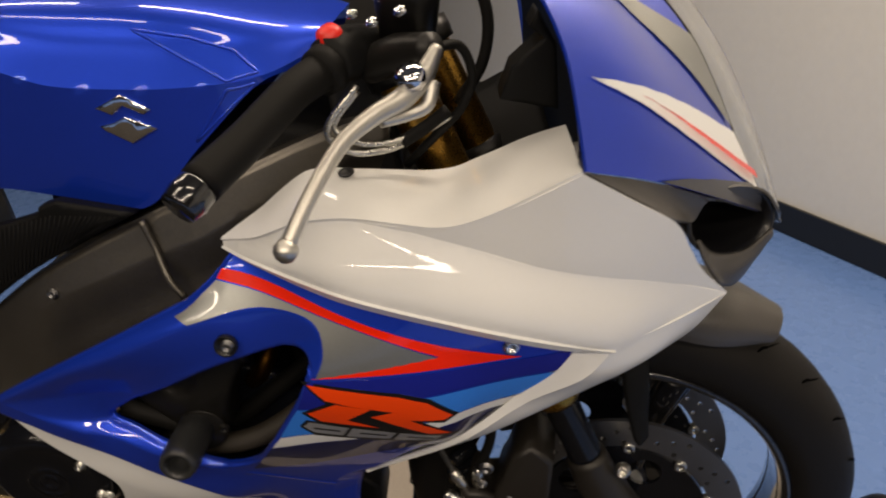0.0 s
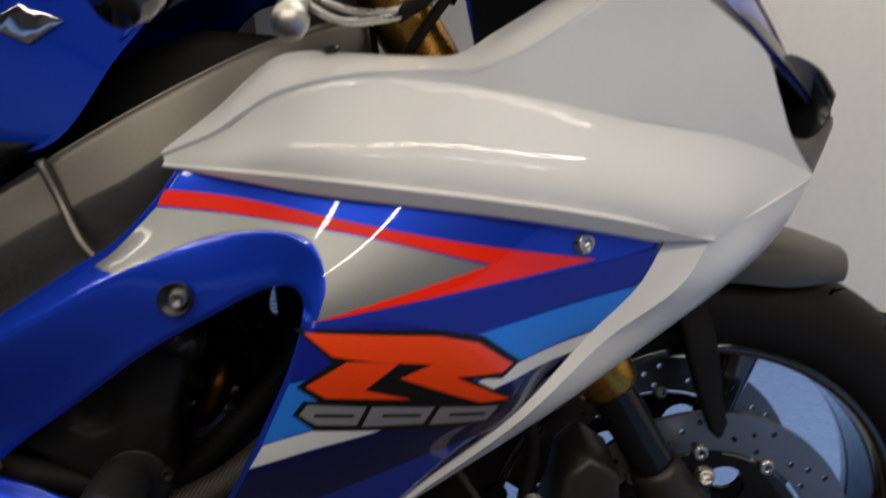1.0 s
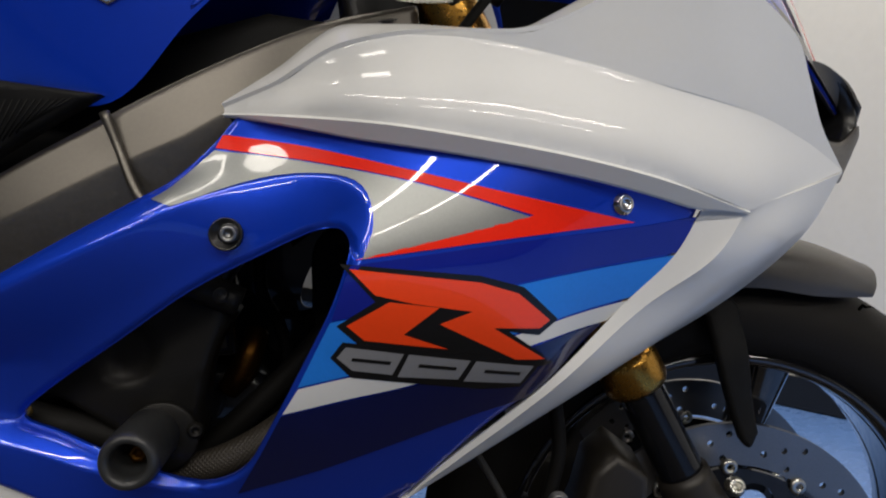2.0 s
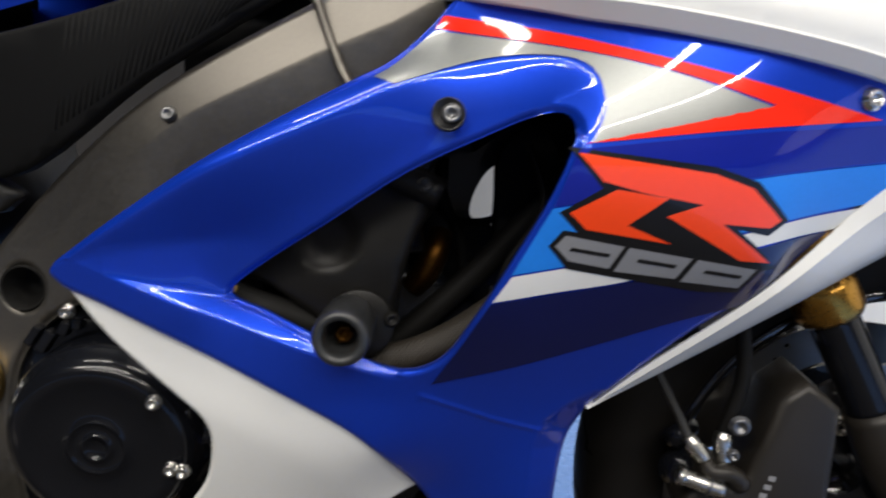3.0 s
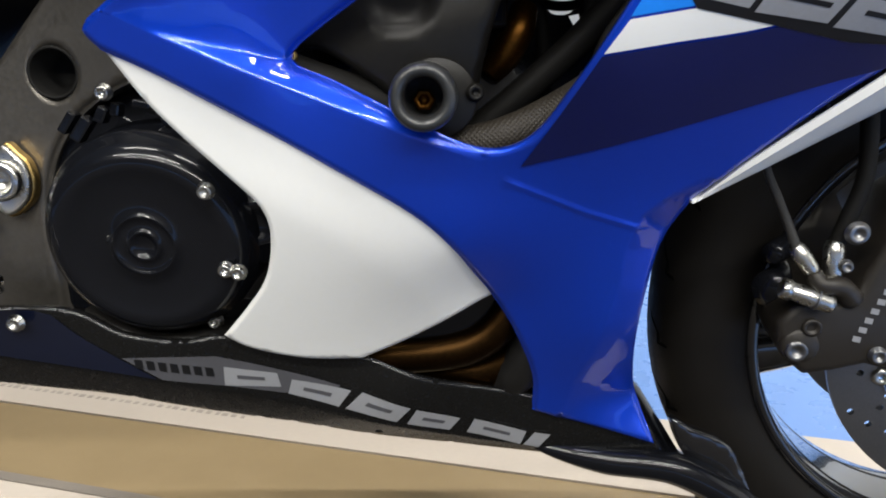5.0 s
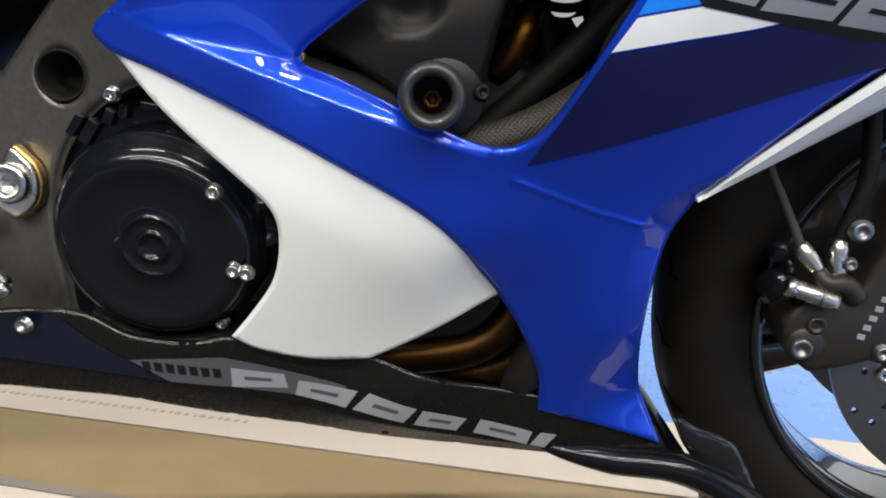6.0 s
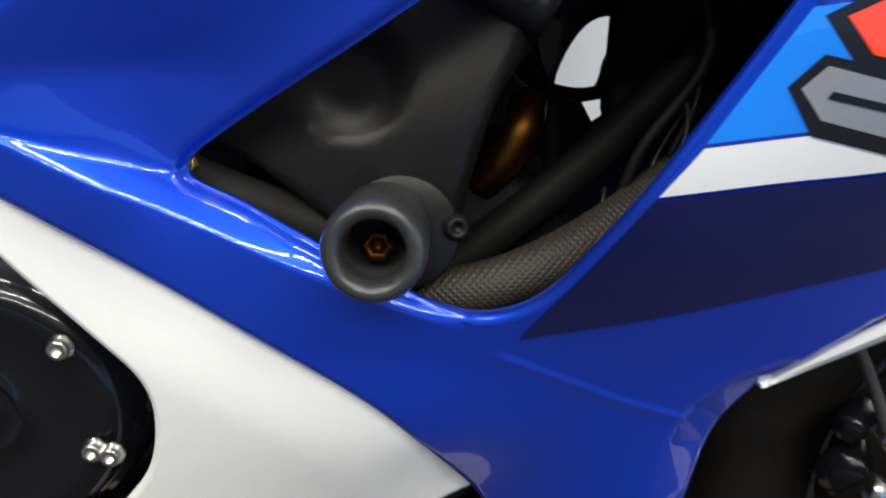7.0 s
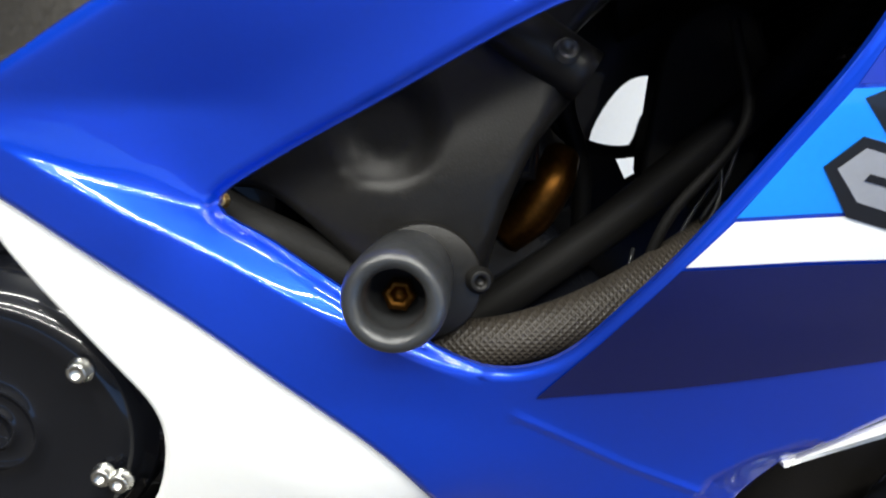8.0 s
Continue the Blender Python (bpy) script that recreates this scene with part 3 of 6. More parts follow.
FAIRING = flat(outline(
    [(0.133, 0.640), (0.071, 0.664), (-0.012, 0.688), (-0.085, 0.708), (-0.142, 0.720), (-0.190, 0.724)],
    [(-0.190, 0.724), (-0.213, 0.696), (-0.239, 0.673), (-0.262, 0.661), (-0.320, 0.631), (-0.374, 0.602), (-0.440, 0.562), (-0.487, 0.531)],
    [(-0.487, 0.531), (-0.492, 0.522), (-0.482, 0.511)],
    [(-0.482, 0.511), (-0.444, 0.4945), (-0.394, 0.4685), (-0.328, 0.4320), (-0.282, 0.4040), (-0.256, 0.3790), (-0.238, 0.3520), (-0.223, 0.329), (-0.203, 0.294), (-0.184, 0.247), (-0.181, 0.206)],
    [(-0.181, 0.206), (-0.126, 0.1915), (-0.072, 0.178)],
    [(-0.072, 0.178), (-0.081, 0.202), (-0.094, 0.239), (-0.103, 0.285), (-0.104, 0.327), (-0.098, 0.374), (-0.083, 0.414)],
    [(-0.083, 0.414), (-0.065, 0.435), (-0.048, 0.452), (-0.015, 0.485), (0.019, 0.515), (0.043, 0.538), (0.077, 0.571), (0.115, 0.606), (0.133, 0.640)], n=5))
fairing = part("side_fairing", panel(FAIRING, SKIN, holes=[OPENING], rim=0.006, step=0.0042, lines=[CREASE, WEDGE_LINE, WEDGE_TOP, HEEL, FOLD], exact=True), BLUE, bike,
               "glossy metallic blue side fairing with a vent opening")


def decal(name, mat, label, *stretches, lift=0.0009, n=4):
    return part(name, panel(flat(outline(*stretches, n=n)), SKIN, -lift, 0.0004, 0.006, 0.0, exact=True), mat, fairing, label)


decal("red_stripe", RED, "red arrow stripe",
      [(-0.2035, 0.7035), (-0.194, 0.7025), (-0.146, 0.693), (-0.086, 0.676), (-0.014, 0.656), (0.080, 0.632)],
      [(0.080, 0.632), (-0.015, 0.625), (-0.116, 0.6155)],
      [(-0.116, 0.6155), (-0.052, 0.6285), (0.004, 0.640)],
      [(0.004, 0.640), (-0.069, 0.664), (-0.146, 0.683), (-0.2085, 0.6945)], [(-0.2085, 0.6945), (-0.2035, 0.7035)])
decal("silver_patch", SILVER, "brushed silver film patch",
      [(-0.2090, 0.6930), (-0.146, 0.682), (-0.069, 0.663), (0.002, 0.639)],
      [(0.002, 0.639), (-0.052, 0.628), (-0.111, 0.616)],
      [(-0.111, 0.616), (-0.103, 0.639), (-0.109, 0.664), (-0.134, 0.6735), (-0.178, 0.672), (-0.236, 0.655)],
      [(-0.236, 0.655), (-0.250, 0.6605)], [(-0.250, 0.6605), (-0.236, 0.6690), (-0.2090, 0.6930)])
decal("dark_blue_band", MIDBLUE, "deep blue film band",
      [(-0.119, 0.612), (-0.015, 0.622), (0.080, 0.6285), (0.129, 0.634)], [(0.129, 0.634), (0.121, 0.609)],
      [(0.121, 0.609), (0.032, 0.6), (-0.015, 0.594), (-0.133, 0.576)], [(-0.133, 0.576), (-0.122, 0.606), (-0.119, 0.612)])
decal("light_blue_band", SKYBLUE, "light blue film band",
      [(0.119, 0.607), (0.032, 0.5985), (-0.015, 0.5925), (-0.134, 0.5745)], [(-0.134, 0.5745), (-0.158, 0.5295)],
      [(-0.158, 0.5295), (-0.120, 0.536), (-0.064, 0.545), (0.013, 0.565), (0.083, 0.577)], [(0.083, 0.577), (0.119, 0.607)])
decal("white_stripe", WHITE, "white film stripe",
      [(-0.158, 0.528), (-0.120, 0.5345), (-0.064, 0.5435), (0.013, 0.5635), (0.081, 0.5745)], [(0.081, 0.5745), (0.066, 0.560)],
      [(0.066, 0.560), (0.002, 0.5495), (-0.075, 0.526), (-0.129, 0.5165), (-0.170, 0.5095)], [(-0.170, 0.5095), (-0.158, 0.528)])
decal("navy_band", NAVY, "navy blue film band",
      [(-0.171, 0.508), (-0.129, 0.515), (-0.075, 0.5245), (0.002, 0.548), (0.062, 0.5585)], [(0.062, 0.5585), (0.019, 0.517), (0.006, 0.504)],
      [(0.006, 0.504), (-0.034, 0.4925), (-0.084, 0.4755), (-0.152, 0.4540), (-0.2105, 0.4385)], [(-0.2105, 0.4385), (-0.194, 0.466), (-0.171, 0.508)])


def emblem():
    """A slanted two-piece orange shape in a black border over a grey bar."""
    upper = [(-0.120, 0.610), (-0.034, 0.597), (-0.008, 0.588), (0.016, 0.567), (0.008, 0.562), (-0.025, 0.565), (0.014, 0.538),
             (-0.008, 0.540), (-0.062, 0.570), (-0.040, 0.5775), (-0.079, 0.585), (-0.104, 0.592)]
    lower = [(-0.095, 0.587), (-0.062, 0.5815), (-0.086, 0.564), (-0.056, 0.5515), (-0.112, 0.561), (-0.1235, 0.572)]
    border = [(-0.126, 0.6135), (-0.034, 0.6015), (-0.004, 0.592), (0.0225, 0.567), (0.008, 0.557), (-0.014, 0.5615), (0.022, 0.534),
              (0.012, 0.5325), (-0.008, 0.5355), (-0.058, 0.546), (-0.114, 0.556), (-0.130, 0.572), (-0.104, 0.5875)]
    under = [(-0.1352, 0.5497), (-0.1265, 0.5605), (-0.04, 0.546), (0.012, 0.536), (-0.001, 0.516), (-0.03, 0.517), (-0.122, 0.534)]
    def piece(name, loop, mat, lift, label):
        segs = [[a, b] for a, b in zip(loop, loop[1:] + loop[:1])]
        return decal(name, mat, label, *segs, lift=lift, n=3)
    piece("emblem_border", border, BLACKFILM, 0.0013, "black border of the emblem")
    piece("emblem_bar_border", under, BLACKFILM, 0.0015, "black border of the grey bar")
    piece("emblem_upper", upper, ORANGE, 0.0019, "orange-red emblem shape")
    piece("emblem_lower", lower, ORANGE, 0.0019, "orange-red emblem shape")
    # The bar: three slanted grey blocks, each with a dark slot.
    for x0, x1, mat in ((-0.131, -0.090, PLATE), (-0.0865, -0.044, PLATE), (-0.040, 0.002, PLATE)):
        top = lambda x: 0.5565 - (x + 0.1245) * 0.178
        foot = lambda x: 0.5385 - (x + 0.121) * 0.160
        lean = 0.004
        loop = [(x0 + (0.0065 if x0 < -0.12 else lean), top(x0 + lean)), (x1 + lean, top(x1 + lean)), (x1 - lean, foot(x1 - lean)), (x0 + (0.010 if x0 < -0.12 else -lean), foot(x0 + 0.004))]
        if x0 < -0.12:
            loop.append((x0, 0.5495))
        piece("emblem_bar", loop, mat, 0.0019, "grey film block")
        xm, zm = (x0 + x1) / 2, (top((x0 + x1) / 2) + foot((x0 + x1) / 2)) / 2
        piece("bar_mark", [(xm - 0.010, zm + 0.0036), (xm + 0.016, zm - 0.0008), (xm + 0.015, zm - 0.0032), (xm - 0.011, zm + 0.0012)], BLACKFILM, 0.0023, "black slot")


emblem()

def fixed(y):
    return lambda q: np.full(len(np.asarray(q).reshape(-1, 2)), y, float)


def ring_loop(x, z, r, n=24):
    return [(x + r * math.cos(2 * math.pi * i / n), z + r * math.sin(2 * math.pi * i / n)) for i in range(n)]


def polygon(pts, n=3):
    return flat(outline(*[[a, b] for a, b in zip(pts, pts[1:] + pts[:1])], n=n))


# White upper side panel: rails from the inner top edge over the crest and the lower lip to the tucked underside.
UP_T = [(-0.203, -0.211, 0.727), (-0.163, -0.198, 0.754), (-0.121, -0.189, 0.785), (-0.078, -0.184, 0.785), (0.005, -0.166, 0.778), (0.047, -0.173, 0.795), (0.088, -0.179, 0.815), (0.121, -0.187, 0.828)]
UP_C = [(-0.204, -0.213, 0.725), (-0.161, -0.236, 0.738), (-0.124, -0.250, 0.757), (-0.075, -0.259, 0.765), (-0.022, -0.270, 0.763), (0.015, -0.276, 0.764), (0.058, -0.283, 0.782), (0.121, -0.293, 0.819)]
UP_V = [(-0.075, -0.2590, 0.765), (-0.030, -0.2685, 0.7600), (0.020, -0.2730, 0.749), (0.090, -0.2755, 0.7285), (0.170, -0.2605, 0.7090), (0.230, -0.2340, 0.690), (0.2866, -0.2036, 0.6655)]
UP_F = [(0.121, -0.293, 0.819), (0.168, -0.277, 0.7895), (0.2105, -0.2590, 0.762), (0.230, -0.2450, 0.733), (0.252, -0.2270, 0.700), (0.2866, -0.2036, 0.6655)]
UP_L = [(-0.204, -0.214, 0.721), (-0.173, -0.236, 0.717), (-0.112, -0.268, 0.708), (-0.063, -0.284, 0.699), (0.021, -0.292, 0.681), (0.093, -0.287, 0.662), (0.168, -0.265, 0.637)]


def upper_shell():
    """Three sheets that meet in a crest and along the lower lip."""
    def even(rail, n=16):
        c = curve(rail, 16)
        x = np.array([p.x for p in c])
        xs = np.linspace(x[0], x[-1], n + 1)
        return [(a, float(np.interp(a, x, [p.y for p in c])), float(np.interp(a, x, [p.z for p in c]))) for a in xs]

    t, c, low = [even(r) for r in (UP_T, UP_C, UP_L)]
    mid = [((a[0] + b[0]) / 2, (a[1] + b[1]) / 2, (a[2] + b[2]) / 2 + 0.004 * math.sin(math.pi * i / 16)) for i, (a, b) in enumerate(zip(t, c))]
    # The lower lip turns under in a narrow facet that ends in a point.
    k = [min(1.0, max(0.0, (p[0] + 0.203) / 0.10), max(0.05, (0.168 - p[0]) / 0.05)) for p in low]
    turn = [(x, y + 0.009 * a, z - 0.0105 * a) for (x, y, z), a in zip(low, k)]
    under = [(x, y + 0.003 + 0.030 * a, z - 0.004 * a) for (x, y, z), a in zip(low, k)]
    bm = loft([t, mid, c], 64, 7)
    loft([low, turn], 64, 3, bm=bm)
    loft([turn, under], 64, 3, bm=bm)
    return thicken(bm, 0.003)


def flat_curve(rail, n=5):
    return [(p.x, p.z) for p in curve(rail, n)]


upper = part("upper_panel", upper_shell(), WHITE, fairing,
             "glossy pearl white upper side panel")
upper.data.set_sharp_from_angle(angle=radians(50))
# Below the crest a flank leans in to a groove, and the belly turns out again under it.
CREST = flat_curve(UP_C)
VALLEY = flat_curve(UP_V)
crest_right = [p for p in CREST if p[0] > -0.072]
crest_left = [p for p in CREST if p[0] < -0.078]
FLANKSKIN = spread([p for p in UP_C if p[0] > -0.08] + UP_V[1:] + UP_F[1:-1], 1e-6)
TOPLINE = np.array([tuple(p) for p in curve([p for p in UP_C if p[0] < -0.08] + UP_V, 12)])
LIPLINE = np.array([tuple(p) for p in curve(UP_L + [(0.228, -0.2340, 0.6515), (0.2870, -0.2036, 0.6650)], 12)])


def BELLYSKIN(q):
    """Ruled from the crest or the groove down to the lip, rounding under low down."""
    q = np.asarray(q, float).reshape(-1, 2)
    at = lambda line, k: np.interp(q[:, 0], line[:, 0], line[:, k])
    za, zb = at(TOPLINE, 2), at(LIPLINE, 2)
    s = np.clip((za - q[:, 1]) / np.maximum(za - zb, 1e-4), 0, 1)
    full = 0.0062 * ease((q[:, 0] + 0.200) / 0.09) * ease((0.25 - q[:, 0]) / 0.10)
    return at(TOPLINE, 1) * (1 - s) + at(LIPLINE, 1) * s - full * 6.75 * s * s * (1 - s)


part("panel_flank", panel(crest_right + flat_curve(UP_F)[1:] + VALLEY[::-1][1:], FLANKSKIN, 0, 0.003, 0.006, 0.0, exact=True), WHITE, fairing, "pearl white flank under the crest")
part("panel_belly", panel(crest_left + VALLEY + [(0.228, 0.6515)] + flat_curve(UP_L)[::-1], BELLYSKIN, 0, 0.003, 0.006, 0.0, exact=True), WHITE, fairing, "pearl white belly of the upper side panel")
BAND_IN = [(x, float(SKIN([(x, z)])[0]) - 0.0015, z) for x, z in ((0.133, 0.638), (0.113, 0.605), (0.077, 0.571), (0.019, 0.515), (-0.048, 0.452), (-0.083, 0.414))]
BAND_FOLD = [(0.168, -0.2635, 0.6385), (0.141, -0.2630, 0.603)] + [(x + 0.012 * k, y - 0.003 * k, z - 0.004 * k) for (x, y, z), k in zip(BAND_IN[2:], (1, 0.6, 0.4, 0.05))]
BAND_OUT = [(0.2867, -0.2036, 0.6640), (0.252, -0.2000, 0.612), (0.190, -0.187, 0.560), (0.100, -0.173, 0.508), (0.000, -0.165, 0.4535), (-0.086, -0.179, 0.410)]
BAND_MID = [((a[0] + b[0]) / 2 + 0.003 * k, (a[1] + b[1]) / 2 - 0.010 * k, (a[2] + b[2]) / 2 - 0.002 * k) for a, b, k in zip(BAND_FOLD, BAND_OUT, (0.25, 0.8, 1, 1, 0.7, 0.1))]
BAND_TUCK = [(x - 0.006, y + 0.022, z + 0.004) for x, y, z in BAND_OUT]
band = loft([BAND_IN, BAND_FOLD], 56, 4)
loft([BAND_FOLD, BAND_MID, BAND_OUT], 56, 7, bm=band)
loft([BAND_OUT, BAND_TUCK], 56, 2, bm=band)
trim = part("lower_trim", thicken(band, 0.003), WHITE, fairing, "pearl white lower edge trim")
trim.data.set_sharp_from_angle(angle=radians(50))

# White engine cover panel behind the blue fairing.
COVER = flat(outline(
    [(-0.482, 0.511), (-0.461, 0.482), (-0.439, 0.458), (-0.406, 0.426), (-0.388, 0.406), (-0.384, 0.384), (-0.392, 0.351), (-0.410, 0.324), (-0.435, 0.294)],
    [(-0.435, 0.294), (-0.414, 0.281), (-0.372, 0.270), (-0.327, 0.268)],
    [(-0.327, 0.268), (-0.280, 0.292), (-0.219, 0.329)],
    [(-0.219, 0.329), (-0.212, 0.345), (-0.222, 0.368), (-0.250, 0.396), (-0.276, 0.418), (-0.319, 0.446), (-0.386, 0.482), (-0.440, 0.506), (-0.482, 0.511)], n=5))
SEAM = [(p[0], p[1]) for p in curve([(-0.500, 0.521), (-0.444, 0.4945), (-0.394, 0.4685), (-0.328, 0.4320), (-0.282, 0.4040), (-0.256, 0.3790), (-0.238, 0.3520), (-0.217, 0.320)], 4)]


def COVERSKIN(q):
    """Under the fairing's edge along the seam, then standing proud of it."""
    q = np.asarray(q, float).reshape(-1, 2)
    return BASE(q) + 0.0055 - 0.0045 * ease(np.abs(beside(q, SEAM)) / 0.05)


part("lower_cover", panel(COVER, COVERSKIN, 0, 0.004, 0.008, 0.005, exact=True), WHITE, bike, "pearl white lower engine cover panel")

# Black belly pan with pale lettering bars.
PAN = flat(outline(
    [(-0.660, 0.318), (-0.586, 0.322), (-0.545, 0.317), (-0.512, 0.297), (-0.470, 0.289), (-0.435, 0.291), (-0.380, 0.276), (-0.327, 0.264), (-0.270, 0.241), (-0.179, 0.220), (-0.073, 0.188)],
    [(-0.073, 0.188), (-0.058, 0.158)],
    [(-0.058, 0.155), (-0.144, 0.1525), (-0.224, 0.158), (-0.302, 0.1715), (-0.352, 0.180), (-0.400, 0.1915), (-0.447, 0.203), (-0.492, 0.216), (-0.537, 0.229), (-0.582, 0.235), (-0.660, 0.243)],
    [(-0.660, 0.243), (-0.660, 0.318)], n=5))
PANSKIN = spread([(-0.087, -0.094, 0.187), (-0.076, -0.086, 0.172), (-0.171, -0.082, 0.169), (-0.248, -0.082, 0.174), (-0.366, -0.104, 0.201),
                  (-0.446, -0.126, 0.229), (-0.519, -0.143, 0.258), (-0.660, -0.160, 0.290), (-0.435, -0.146, 0.291), (-0.327, -0.120, 0.263),
                  (-0.179, -0.096, 0.207), (-0.300, -0.116, 0.226), (-0.586, -0.168, 0.322)], 4e-4)
PANFOLD = [(-0.70, 0.299), (-0.610, 0.2807), (-0.525, 0.2627), (-0.461, 0.2467), (-0.4305, 0.2386), (-0.395, 0.2265), (-0.349, 0.2111), (-0.301, 0.1966), (-0.259, 0.1824), (-0.2256, 0.1738), (-0.148, 0.163), (-0.05, 0.156)]
PANBASE = PANSKIN


def PANSKIN(q):
    """The pan leans out to a fold and turns under below it."""
    q = np.asarray(q, float).reshape(-1, 2)
    d = beside(q, PANFOLD)
    return PANBASE(q) + np.where(d > 0, bend(d, 0.55, 0.03, 0.002), bend(-d, 0.22, 0.02, 0.002))


pan = part("belly_pan", panel(PAN, PANSKIN, 0, 0.004, 0.007, 0.003, lines=[PANFOLD[1:-1]], exact=True), PANBLACK, bike, "gloss black belly pan with pale bars of lettering")
# The sheen on the pan's upper face is painted as a grey patch.
film = part("pan_sheen", panel(polygon([(-0.5155, 0.2765), (-0.4812, 0.2757), (-0.4442, 0.2743), (-0.4203, 0.2665), (-0.3849, 0.2530), (-0.3482, 0.2385), (-0.3554, 0.2292), (-0.3946, 0.2352), (-0.4390, 0.2467), (-0.4870, 0.2552)], 6),
            PANSKIN, -0.0012, 0.0004, 0.004, 0.0, exact=True), GREYFILM, pan, "dark grey patch that paints a sheen behind the lettering")
for k in range(7):
    x, z = -0.5060 + 0.0088 * k, 0.2755 - 0.0017 * k
    part("letter_bar", panel(polygon([(x, z), (x + 0.0058, z - 0.0012), (x + 0.0063, z - 0.0092), (x + 0.0005, z - 0.0080)]), PANSKIN, -0.0020, 0.0004, 0.004, 0.0), BLACKFILM, film, "black bar of small lettering")
# One slanted block for each large character, each with a dark slot.
for loop in ([(-0.4390, 0.2646), (-0.3985, 0.2547), (-0.3960, 0.2415), (-0.4395, 0.2475)], [(-0.3873, 0.2475), (-0.3390, 0.2340), (-0.3500, 0.2185), (-0.3909, 0.2345)],
             [(-0.3294, 0.2322), (-0.2885, 0.2156), (-0.3008, 0.2020), (-0.3445, 0.2167)], [(-0.2833, 0.2132), (-0.2450, 0.1998), (-0.2545, 0.1873), (-0.2920, 0.1990)],
             [(-0.2324, 0.1980), (-0.1850, 0.1835), (-0.1900, 0.1695), (-0.2391, 0.1835)], [(-0.1775, 0.1828), (-0.1630, 0.1808), (-0.1735, 0.1665), (-0.1872, 0.1690)]):
    part("letter_bar", panel(polygon(loop, 8), PANSKIN, -0.0022, 0.0004, 0.004, 0.0, exact=True), PLATE, pan, "pale grey block of lettering")
    (ax, az), (bx, bz), (cx, cz), (dx, dz) = loop
    at = lambda u, v: ((ax * (1 - u) + bx * u) * (1 - v) + (dx * (1 - u) + cx * u) * v, (az * (1 - u) + bz * u) * (1 - v) + (dz * (1 - u) + cz * u) * v)
    if bx - ax > 0.02:
        part("letter_slot", panel(polygon([at(0.24, 0.36), at(0.74, 0.36), at(0.74, 0.56), at(0.24, 0.56)]), PANSKIN, -0.0030, 0.0004, 0.004, 0.0), GREYFILM, pan, "dark slot")
part("pan_stud", lathe([(0.0055, -0.004), (0.0055, 0.007), (0.004, 0.009), (0.0, 0.009)], (-0.318, -0.082, 0.190), (0, -0.3, -1), 16), RUBBER, pan, "black stud under the pan")
# A dark navy reflection, painted as a patch on the rear of the pan.
part("rear_pan_patch", panel(flat(outline([(-0.655, 0.3165), (-0.586, 0.3205), (-0.562, 0.3150)], [(-0.562, 0.3150), (-0.544, 0.2965), (-0.524, 0.2810), (-0.491, 0.2560)], [(-0.491, 0.2560), (-0.525, 0.2640), (-0.568, 0.2733), (-0.655, 0.2915)], [(-0.655, 0.2915), (-0.655, 0.3165)], n=4)),
     PANSKIN, -0.0011, 0.0004, 0.01, 0.0), DARKNAVY, pan, "dark navy patch that paints a reflection")

# ---- fuel tank
def between(a, b, s, n=12):
    """A rail a share s of the way from rail a to rail b."""
    ca, cb = curve(a, 16), curve(b, 16)
    pick = lambda c, i: c[round(i * (len(c) - 1) / n)]
    return [tuple(pick(ca, i).lerp(pick(cb, i), s)) for i in range(n + 1)]


def tank():
    """A flat lower side that leans in under a crease, and a shoulder that turns over the top."""
    low = [(-0.64, -0.08, 0.72), (-0.52, -0.120, 0.740), (-0.452, -0.142, 0.7526), (-0.385, -0.152, 0.7475), (-0.2976, -0.160, 0.7380), (-0.232, -0.164, 0.8020), (-0.168, -0.150, 0.8620), (-0.13, -0.10, 0.868)]
    crease = [(-0.66, -0.11, 0.83), (-0.52, -0.168, 0.892), (-0.425, -0.176, 0.8850), (-0.360, -0.179, 0.8670), (-0.296, -0.177, 0.8625), (-0.236, -0.171, 0.8625), (-0.170, -0.151, 0.8680), (-0.12, -0.09, 0.885)]
    shoulder = [(-0.66, -0.08, 0.845), (-0.52, -0.122, 0.935), (-0.425, -0.126, 0.938), (-0.360, -0.126, 0.937), (-0.296, -0.124, 0.934), (-0.236, -0.117, 0.927), (-0.170, -0.095, 0.915), (-0.11, -0.06, 0.905)]
    top = [(-0.66, 0.0, 0.85), (-0.52, 0.0, 0.950), (-0.425, 0.0, 0.966), (-0.360, 0.0, 0.968), (-0.296, 0.0, 0.965), (-0.236, 0.0, 0.958), (-0.170, 0.0, 0.942), (-0.10, 0.0, 0.918)]
    mid = [tuple((a + b) / 2 for a, b in zip(p, q)) for p, q in zip(low, crease)]
    soft = [(x, y - 0.004, z) for x, y, z in between(crease, shoulder, 0.5, 24)]
    bm = loft([low, mid, crease], 56, 8)
    loft([between(crease, crease, 0, 24), soft, between(shoulder, shoulder, 0, 24), between(top, top, 0, 24)], 56, 8, bm=bm)
    return part("fuel_tank", mirrored(bm), BLUE, bike, "glossy metallic blue fuel tank")


tank_ob = tank()


# ---- tank details
tank_tree = BVHTree.FromPolygons([v.co.copy() for v in tank_ob.data.vertices], [tuple(p.vertices) for p in tank_ob.data.polygons])


def TANKSIDE(q):
    """Depth of the tank's side at (x, z)."""
    out = []
    for x, z in np.asarray(q, float).reshape(-1, 2):
        at = tank_tree.ray_cast(Vector((x, -1, z)), Vector((0, 1, 0)))[0]
        out.append(at.y if at else -0.14)
    return np.array(out)


